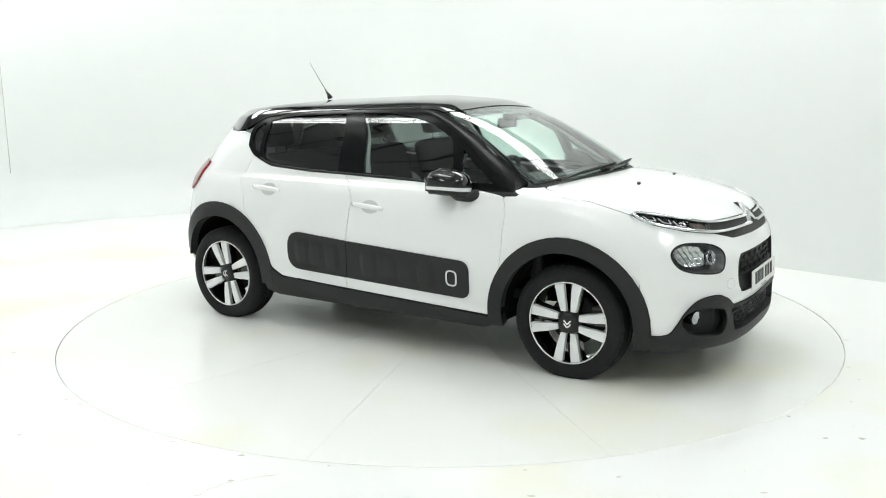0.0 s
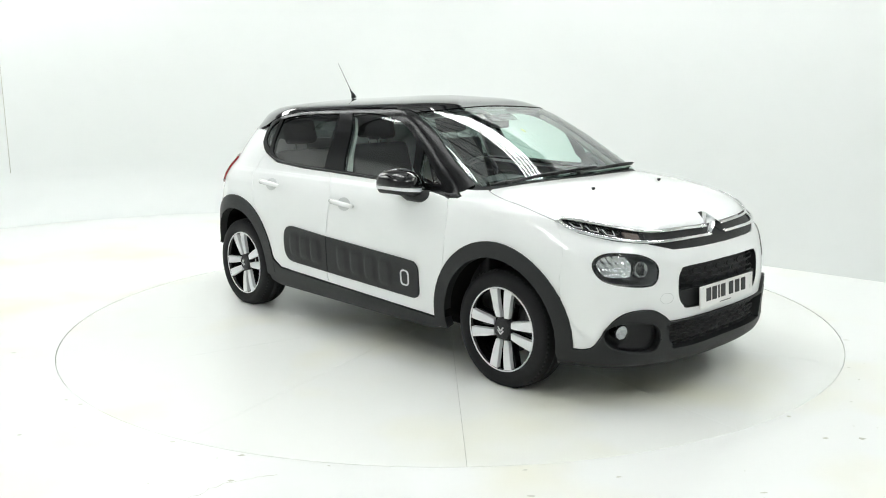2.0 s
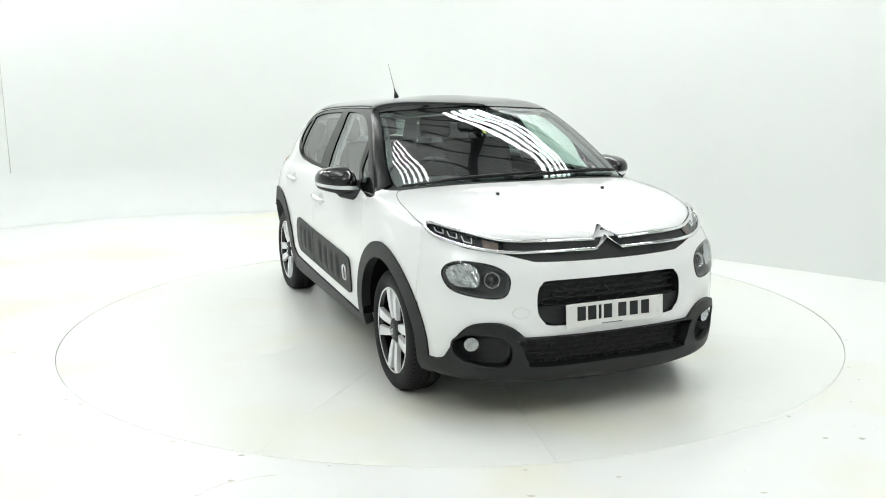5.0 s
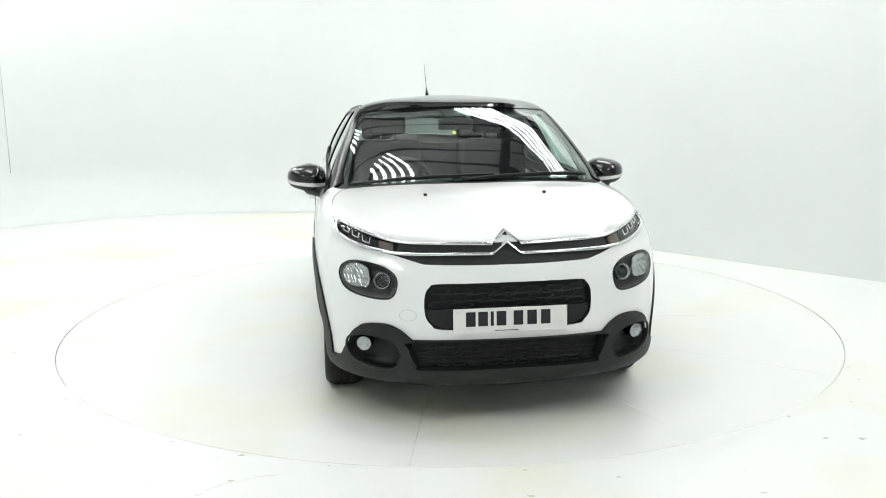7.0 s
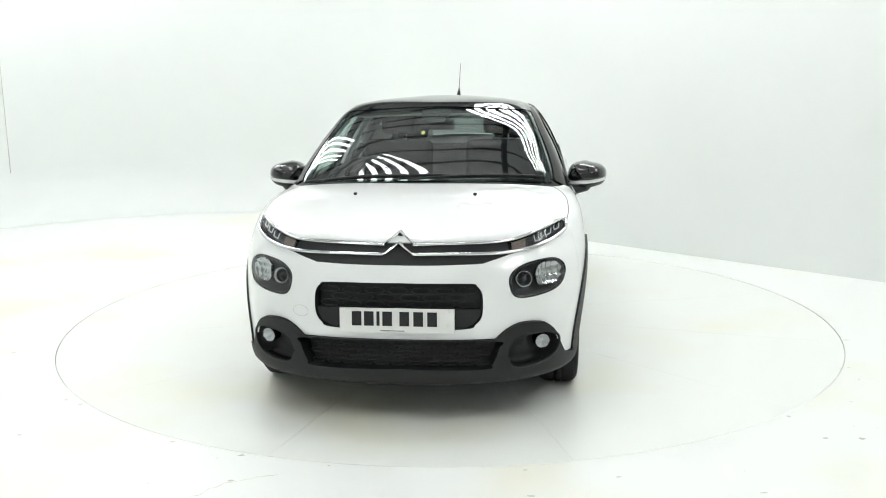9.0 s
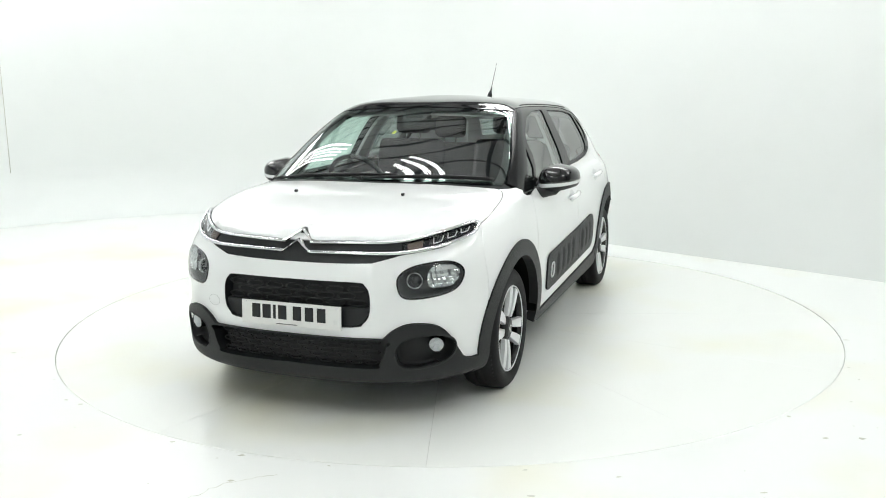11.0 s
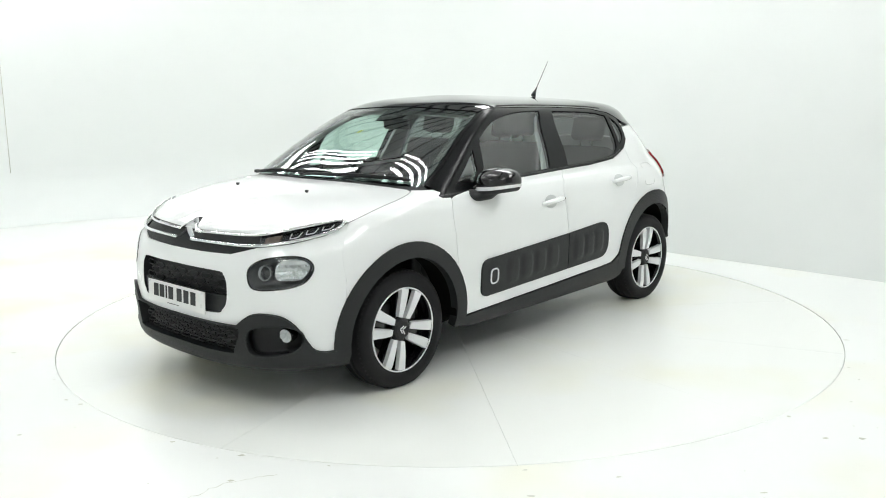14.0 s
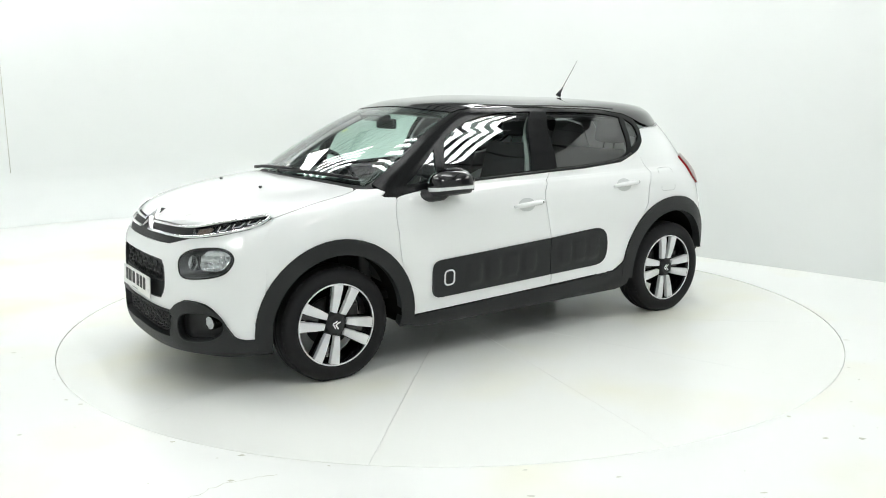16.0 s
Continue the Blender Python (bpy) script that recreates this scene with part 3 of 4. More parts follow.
# grilles
def grille(name, loop, rows, u_max, count, depth, parent, label):
    g = panel(name, inset(loop, -0.01), DARK_PLASTIC, parent, off=-0.055, gap=0, edge=False, step=0.04, label=label)
    wall_bm = bmesh.new()
    lp = thin(loop, 0.02)
    P, N = skin_many(lp), normals_many(lp)
    a = [wall_bm.verts.new(p - n * 0.002) for p, n in zip(P, N)]
    c = [wall_bm.verts.new(p - n * 0.06) for p, n in zip(P, N)]
    for k in range(len(a)):
        wall_bm.faces.new((a[k - 1], a[k], c[k], c[k - 1]))
    part("surround", wall_bm, DARK_PLASTIC, g)
    for j, v in enumerate(rows):
        w = 2 * u_max / count
        for k in range(-1, count + 1):
            u0 = -u_max + (k + (0.5 if j % 2 else 0.0)) * w
            ring = [(u0 + w * 0.06, v), (u0 + w * 0.22, v + depth), (u0 + w * 0.78, v + depth), (u0 + w * 0.94, v), (u0 + w * 0.78, v - depth), (u0 + w * 0.22, v - depth)]
            if any(abs(q[0]) > u_max for q in ring):
                continue
            P, N = skin_many(ring + ring[:1]), normals_many(ring + ring[:1])
            part("link", tube_bm([Vector(p - n * 0.022) for p, n in zip(P, N)], 0.0036, 6), DARK_PLASTIC, g)
    return g


grille("upper_grille", GRILLE, (3.24, 3.42, 3.60), 0.079, 7, 0.075, car, "black honeycomb upper grille")
grille("lower_grille", LOW_GRILLE, (1.60, 1.75, 1.90, 2.05, 2.20), 0.092, 11, 0.06, car, "black mesh lower grille")
half = [(0.0, 2.59), (0.064, 2.62), (0.075, 2.74), (0.0805, 2.98), (0.0805, 3.14), (0.0, 3.14)]
panel("plate_holder", mirror_loop(half), BLACK_PLASTIC, car, off=-0.012, thick=0.03, label="black plastic number plate holder")

# black band with two chrome strips and a double chevron
half = [(0.0, 4.38), (0.05, 4.37), (0.082, 4.37), (0.100, 4.48), (0.112, 4.60), (0.108, 5.12), (0.05, 5.30), (0.0, 5.31)]
panel("grille_band", mirror_loop(half), BLACK_PLASTIC, car, off=-0.006, label="satin black grille band")
for s in SIDES:
    skin_rod("chrome_strip", sided([(0.014, 5.16), (0.05, 5.15), (0.107, 5.05), (0.143, 5.30), (0.172, 5.54), (0.187, 5.60)], s), 0.0075, CHROME, car, 0.010, 8, "polished chrome strip", 0.7)
    skin_rod("chrome_strip", sided([(0.014, 4.74), (0.05, 4.72), (0.108, 4.62), (0.149, 4.72), (0.179, 4.92), (0.190, 5.12), (0.192, 5.42), (0.187, 5.60)], s), 0.0085, CHROME, car, 0.010, 8, "polished chrome strip", 0.7)


def chevron(z0, z1, x0, x1, t):
    """One upright chevron bar with a ridge, its arms flaring into the chrome strips."""
    b = bmesh.new()
    arm = [(-0.088, 0.0), (-0.062, 0.10), (-0.030, 0.55), (0.0, 1.0), (0.030, 0.55), (0.062, 0.10), (0.088, 0.0)]
    rows = []
    for dx, dz in ((-0.02, 0.0), (0.0, 0.0), (0.009, -0.5), (0.0, -1.0), (-0.02, -1.0)):
        rows.append([b.verts.new((x0 + (x1 - x0) * k + dx - 0.012 * (y / 0.088) ** 2, y, z0 + (z1 - z0) * k + dz * t * (0.75 + 0.25 * k))) for y, k in arm])
    for p, q in zip(rows, rows[1:]):
        for k in range(len(arm) - 1):
            b.faces.new((p[k], p[k + 1], q[k + 1], q[k]))
    b.faces.new([r[0] for r in rows])
    b.faces.new([r[-1] for r in rows][::-1])
    bmesh.ops.recalc_face_normals(b, faces=b.faces)
    return b


badge = part("badge", chevron(0.846, 0.897, 1.982, 1.932, 0.017), CHROME, car, "chrome double chevron emblem", smooth=False)
part("chevron", chevron(0.801, 0.853, 2.008, 1.982, 0.017), CHROME, badge, smooth=False)


def emblem_backing():
    """The dark wedge that carries the chevrons."""
    b = bmesh.new()
    rim = [(-0.092, 0.838), (-0.062, 0.853), (-0.030, 0.875), (0.0, 0.898), (0.030, 0.875), (0.062, 0.853), (0.092, 0.838)]
    rows = [[b.verts.new((1.965 - (z - 0.846) * 0.95 - 0.012 * (y / 0.088) ** 2 - d, y, z - 0.25 * d)) for y, z in rim] for d in (0.0, 0.04)]
    low = [[b.verts.new((1.979 - 0.012 * (y / 0.088) ** 2 - d, y, 0.815)) for y, z in rim] for d in (0.0, 0.04)]
    for p, q in ((rows[0], rows[1]), (low[0], rows[0]), (rows[1], low[1])):
        for k in range(len(rim) - 1):
            b.faces.new((p[k], p[k + 1], q[k + 1], q[k]))
    bmesh.ops.recalc_face_normals(b, faces=b.faces)
    return b


part("emblem_backing", emblem_backing(), BLACK_PLASTIC, badge, "dark backing of the emblem", smooth=False)


# lamps of the front
def lamp_bowl(name, loop, parent, depth, s, base, label):
    lp = thin(loop, 0.02)
    P, N = skin_many(lp), normals_many(lp)
    c = P.mean(0)
    b = bmesh.new()
    rings = []
    for f, d in ((1.0, 0.002), (0.97, depth * 0.5), (0.86, depth), (0.5, depth * 1.1)):
        rings.append([b.verts.new(c + (p - c) * f - n * d) for p, n in zip(P, N)])
    for p, q in zip(rings, rings[1:]):
        for k in range(len(p)):
            b.faces.new((p[k - 1], p[k], q[k], q[k - 1]))
    b.faces.new(rings[-1])
    bmesh.ops.recalc_face_normals(b, faces=b.faces)
    for f in b.faces:
        if f.normal.dot(Vector(N[0])) < -0.2:
            f.normal_flip()
    return part(name, b, base, parent, label)


for s in SIDES:
    low = lamp_bowl("headlamp", sided(LOW_LAMP, s), car, 0.05, s, LAMP_GREY, "grey headlamp under clear lens")
    panel("lens", sided(LOW_LAMP, s), LENS, low, off=0.003, gap=0.001, thick=0.008, label="clear curved lens").visible_shadow = False
    skin_rod("bezel", sided(LOW_LAMP + LOW_LAMP[:1], s), 0.004, GLOSS_BLACK, low, 0.0, 6, n=1)
    inner = curve([(0.141, 3.62), (0.139, 3.95), (0.145, 4.17), (0.160, 4.20), (0.174, 4.02), (0.176, 3.80), (0.168, 3.58), (0.152, 3.56)], True, 4)

    def facets(uv, P):
        """A hollow chrome bowl of stepped upright facets."""
        c = P.mean(0)
        d = np.hypot((P[:, 1] - c[1]) / 0.055, (P[:, 2] - c[2]) / 0.06)
        saw = np.abs(((P[:, 1] + 0.35 * P[:, 2]) * 42) % 1.0 - 0.5)
        return -0.022 * np.clip(1 - d * d, 0, 1) + 0.014 * saw + 0.008 * np.abs((P[:, 2] * 31) % 1.0 - 0.5)
    panel("reflector", sided(inner, s), REFLECTOR, low, off=-0.014, relief=facets, step=0.006, thick=0.02, label="bright faceted chrome reflector")
    p = on_skin(0.1265 * s, 3.80, -0.022)
    n = Vector(normals_many([(0.09 * s, 3.8)])[0])
    m = Matrix.Translation(p) @ n.to_track_quat("Y", "Z").to_matrix().to_4x4()
    bm = lathe([(0.021, -0.022), (0.028, -0.006), (0.034, 0.004), (0.037, 0.005), (0.039, -0.002), (0.039, -0.03)], 28)
    bmesh.ops.transform(bm, matrix=m, verts=bm.verts)
    projector = part("projector", bm, LAMP_CHROME, low, "round chrome bulb housing")
    bm = lathe([(0.001, 0.002), (0.008, 0.0), (0.015, -0.006), (0.022, -0.018)], 24)
    bmesh.ops.transform(bm, matrix=m, verts=bm.verts)
    part("bulb_shield", bm, LAMP_DARK, projector, "dark bulb shield")
    dl = curve([(0.1125, 4.62, 1), (0.149, 4.72), (0.179, 4.92), (0.1895, 5.12), (0.1915, 5.38), (0.186, 5.60), (0.172, 5.55), (0.143, 5.32), (0.1085, 5.09, 1)], True, 4)
    drl = lamp_bowl("daytime_lamp", sided(dl, s), car, 0.03, s, LAMP_DARK, "slim dark daytime running lamp")
    panel("lens", sided(dl, s), LENS, drl, off=0.003, gap=0.001, thick=0.006, label="clear lens").visible_shadow = False
    am = [(0.1155, 4.72), (0.131, 4.76), (0.131, 5.14), (0.114, 5.04)]
    panel("turn_signal", sided(am, s), mat("frosted_signal", (0.17, 0.13, 0.11), 0.25, grain=0.3, grain_scale=200, bump=0.5, bump_scale=300), drl, off=-0.012, step=0.01, label="pale ribbed turn signal")
    for u0 in (0.141, 0.156, 0.171):
        dvv = (u0 - 0.141) * 9
        u_pts = [(u0, 5.14 + dvv, 1), (u0 + 0.0008, 4.90 + dvv, 1), (u0 + 0.0092, 4.95 + dvv, 1), (u0 + 0.0105, 5.19 + dvv, 1)]
        skin_rod("light_guide", sided(u_pts, s), 0.0024, CLEAR_WHITE, drl, -0.008, 6, "white U-shaped light guide")
    # fog lamp
    pk = lamp_bowl("fog_pocket", sided(FOG_POCKET, s), car, 0.055, s, DARK_PLASTIC, "black fog lamp pocket")
    skin_rod("bezel", sided(FOG_POCKET + FOG_POCKET[:1], s), 0.006, BLACK_PLASTIC, pk, 0.012, 8, n=1)
    p = on_skin(0.1500 * s, 2.10, -0.010)
    n = (Vector(normals_many([(0.10 * s, 2.1)])[0])).normalized()
    m = Matrix.Translation(p) @ n.to_track_quat("Y", "Z").to_matrix().to_4x4()
    bm = lathe([(0.0335, 0.0), (0.036, 0.003), (0.038, -0.002), (0.038, -0.05)], 32)
    bmesh.ops.transform(bm, matrix=m, verts=bm.verts)
    fog = part("fog_lamp", bm, GLOSS_BLACK, pk, "round fog lamp in a black ring")
    bm = bmesh.new()
    rows = [[bm.verts.new((r * math.cos(2 * math.pi * k / 28), y - 0.004 * (k % 4 < 2) * (r > 0.01), r * math.sin(2 * math.pi * k / 28))) for k in range(28)]
            for r, y in ((0.004, -0.022), (0.012, -0.018), (0.013, -0.022), (0.022, -0.012), (0.023, -0.015), (0.034, -0.001))]
    for a, c in zip(rows, rows[1:]):
        for k in range(28):
            bm.faces.new((a[k - 1], a[k], c[k], c[k - 1]))
    bm.faces.new(rows[0])
    bmesh.ops.recalc_face_normals(bm, faces=bm.faces)
    bmesh.ops.transform(bm, matrix=m, verts=bm.verts)
    part("reflector", bm, BRUSHED, fog, "faceted chrome reflector", smooth=False)
    bm = lathe([(0.0005, 0.011), (0.012, 0.0095), (0.024, 0.006), (0.0335, 0.0)], 28)
    bmesh.ops.transform(bm, matrix=m, verts=bm.verts)
    part("lens", bm, LENS, fog, "clear domed lens").visible_shadow = False

# number plate with plain bars
plate = part("number_plate", box_bm(0.006, 0.524, 0.113, bevel=0.0025), PLATE_WHITE, car, "white number plate with dark bars", smooth=False)
plate.matrix_basis = pose(2.077, 0.0, 0.508, 0, -3, 0)
for k, y in enumerate((0.183, 0.127, 0.085, 0.043, -0.035, -0.098, -0.161)):
    w = 0.014 if k == 2 else 0.044
    part("bar", box_bm(0.002, w, 0.066, (0.0036, -y, 0.008), 0.0006), DARK_PLASTIC, plate, "dark bar", smooth=False)
part("bar", box_bm(0.0015, 0.11, 0.004, (0.0036, -0.02, -0.047)), LAMP_GREY, plate, "thin grey bar", smooth=False)
for y in (-0.24, 0.24):
    bm = lathe([(0.001, 0.004), (0.005, 0.003), (0.006, 0.0)], 14, "x")
    bmesh.ops.translate(bm, vec=(0.003, y, 0.046), verts=bm.verts)
    part("screw", bm, CLEAR_WHITE, plate, "white screw cap")
# tow eye cover on the right of the bumper
skin_rod("tow_eye_cover", [(-0.098 + 0.0085 * math.cos(a), 2.98 + 0.145 * math.sin(a)) for a in [k * math.pi / 8 for k in range(17)]], 0.0006, SEAM_GREY, car, 0.0, 5, "round tow eye cover line", n=2)

# ---- windscreen, scuttle, roof ----
glass_half = curve([(0.0, 8.06, 1), (0.12, 8.08), (0.215, 8.12), (0.236, 8.24), (0.243, 9.4), (0.251, 10.75), (0.240, 10.90), (0.12, 10.95), (0.0, 10.97, 1)], False, 5)
clear_half = curve([(0.0, 8.22, 1), (0.12, 8.23), (0.205, 8.25), (0.2205, 8.37), (0.230, 9.4), (0.238, 10.55), (0.225, 10.74), (0.12, 10.82), (0.0, 10.84, 1)], False, 5)
screen = panel("windscreen", mirror_loop(glass_half), WINDSCREEN, car, off=-0.004, thick=0.005, label="clear laminated windscreen reflecting the hall lights")
screen.visible_shadow = False
panel("ceramic_border", mirror_loop(glass_half), BLACK_PAINT, screen, holes=[mirror_loop(clear_half)], off=-0.011, thick=0.003, gap=0, label="black printed border")
half = [(0.0, 7.935), (0.10, 7.945), (0.19, 7.955), (0.225, 7.93), (0.237, 7.96), (0.258, 8.06), (0.2415, 8.18), (0.236, 8.23), (0.215, 8.11), (0.12, 8.07), (0.0, 8.05)]
panel("scuttle", mirror_loop(half), DARK_PLASTIC, car, off=-0.012, label="black plastic scuttle panel under the wipers")
FRAME_TOP = [(0.2525, 10.85), (0.262, 11.05), (0.285, 11.13), (0.387, 11.18), (0.49, 11.2), (0.62, 11.1), (0.70, 10.97), (0.745, 10.62), (0.762, 10.25)]
half_roof = [(0.0, 10.99), (0.12, 10.97), (0.238, 10.92)] + FRAME_TOP + [(0.772, 9.98), (0.790, 9.80), (0.811, 9.78), (0.835, 9.95), (0.88, 10.25), (0.94, 10.5), (1.0, 10.6)]
roof = panel("roof", curve([(q[0], q[1], 1) for q in half_roof] + [(1.0, 13.98, 1), (0.0, 13.98, 1)], True, 1), BLACK_PAINT, car, gap=0.0, step=0.035, label="gloss black roof with rear spoiler", thick=0.02)
part_r = panel("roof", flip(curve([(q[0], q[1], 1) for q in half_roof] + [(1.0, 13.98, 1), (0.0, 13.98, 1)], True, 1)), BLACK_PAINT, roof, gap=0.0, step=0.035, thick=0.02)
for s in SIDES:
    skin_rod("roof_moulding", sided([(0.30, 11.25), (0.34, 11.31), (0.40, 11.35), (0.55, 11.33), (0.68, 11.2), (0.735, 11.0)], s), 0.004, DARK_PLASTIC, roof, 0.0, 6, "black roof moulding")
    skin_rod("spoiler_strip", sided([(0.760, 9.70), (0.785, 9.72), (0.809, 9.74)], s), 0.004, CHROME, roof, 0.004, 6, "thin bright strip under the spoiler")
bm = tube_bm([(-0.985, 0, 1.470), (-1.0, 0, 1.497), (-1.018, 0, 1.515), (-1.03, 0, 1.535)], [0.020, 0.011, 0.006, 0.0035], 12)
antenna = part("antenna_base", bm, DARK_PLASTIC, car, "black rubber antenna foot")
part("antenna_mast", tube_bm([(-1.025, 0, 1.528), (-1.165, 0, 1.722)], [0.0024, 0.0015], 8), DARK_PLASTIC, antenna, "thin black whip antenna")

# ---- sides ----
TRI_GLASS = [(0.304, 8.28), (0.3005, 9.45), (0.318, 9.05), (0.333, 8.70), (0.336, 8.26)]
DOOR_GLASS = curve([(0.347, 8.30, 1), (0.344, 8.80, 1), (0.307, 9.78, 1), (0.320, 10.40), (0.350, 10.68), (0.400, 10.86), (0.471, 10.90, 1), (0.504, 8.36, 1), (0.42, 8.27)], True, 4)
REAR_GLASS = curve([(0.549, 8.36, 1), (0.521, 10.86, 1), (0.62, 10.80), (0.69, 10.66), (0.729, 10.42, 1), (0.696, 8.82, 1), (0.672, 8.52), (0.60, 8.37)], True, 4)
QUARTER_GLASS = curve([(0.738, 10.30, 1), (0.747, 9.95), (0.742, 9.55), (0.730, 9.22), (0.707, 8.90, 1)], True, 4)
FRAME = [(0.2405, 8.20), (0.247, 9.5)] + FRAME_TOP + curve([(0.757, 9.74), (0.750, 9.52), (0.739, 9.15), (0.716, 8.74), (0.673, 8.34)], False, 4) + [(0.60, 8.20), (0.535, 8.17), (0.42, 8.12), (0.36, 8.0)] \
    + curve([(0.342, 7.4), (0.327, 6.40), (0.312, 6.55), (0.296, 7.25), (0.280, 7.93)], False, 4) + [(0.262, 8.08)]

bump_x = (0.405, 0.27, 0.135, 0.0, -0.285, -0.405, -0.515)


def pillows(uv, P):
    """Raised air capsules of the side bumper."""
    h = np.zeros(len(P))
    for x in bump_x:
        zc = 0.48 + (0.58 - x) * 0.05
        d = (np.abs(P[:, 0] - x) / 0.055) ** 4 + (np.abs(P[:, 2] - zc) / 0.075) ** 4
        h = np.maximum(h, 0.011 * np.clip(1 - d, 0, 1) ** 0.6)
    return h


def rounded(corners, radii, n=5):
    """A loop in side view (x, z) with rounded corners, as skin coordinates."""
    out = []
    m = len(corners)
    for k in range(m):
        p, a, b = Vector(corners[k]), Vector(corners[k - 1]), Vector(corners[(k + 1) % m])
        r = radii[k]
        p0, p1 = p + (a - p).normalized() * r, p + (b - p).normalized() * r
        for i in range(n + 1):
            t = i / n
            q = p0 * (1 - t) ** 2 + p * (2 * t * (1 - t)) * 1.0 + p1 * t * t
            out.append(uv_side(q.x, q.y, 0.5 - 0.2 * q.x / 1.27, 3.0))
    return out


BUMP_FRONT = rounded([(0.69, 0.584), (0.692, 0.371), (-0.166, 0.402), (-0.164, 0.630)], [0.06, 0.06, 0.003, 0.003])
BUMP_REAR = rounded([(-0.171, 0.630), (-0.173, 0.402), (-0.645, 0.420), (-0.642, 0.662)], [0.003, 0.003, 0.10, 0.11])
O_RING = rounded([(0.614, 0.523), (0.614, 0.440), (0.550, 0.442), (0.550, 0.525)], [0.026] * 4)

WING = BONNET_SIDE + [(0.227, 7.91), (0.238, 7.95), (0.260, 8.06), (0.280, 7.91), (0.296, 7.2), (0.312, 6.5), (0.327, 6.3)] + DOOR_FRONT[1:5] + [q for q in arch_f[::-1] if q[1] > 2.35 or q[0] < 0.3 and q[1] > 3.35][0:]
WING = [q for q in WING if not (q[0] < 0.2165 and q[1] < 3.4)] + [(0.2165, 3.42), (0.210, 4.0), (0.203, 4.6), (0.199, 5.2)]
F_DOOR = DOOR_FRONT + DOOR_MID + [(0.42, 8.10), (0.36, 7.95), (0.343, 7.4), (0.331, 6.5)]
R_DOOR = DOOR_MID[::-1] + DOOR_REAR + [(0.673, 8.32), (0.60, 8.18)]
ra_back = [q for q in arch_r if q[0] > 0.662]
QUARTER = DOOR_REAR[3:] + [(0.739, 9.17), (0.750, 9.54), (0.757, 9.72), (0.785, 9.72), (0.810, 9.72), (0.87, 9.9), (0.90, 9.5), (0.90, 4.0), (0.88, 2.4), (0.850, 2.4)] + [q for q in ra_back[::-1] if 2.5 < q[1] or q[0] > 0.8][0:]
QUARTER = [q for k, q in enumerate(QUARTER) if not (k > 10 and q[0] < 0.668)]

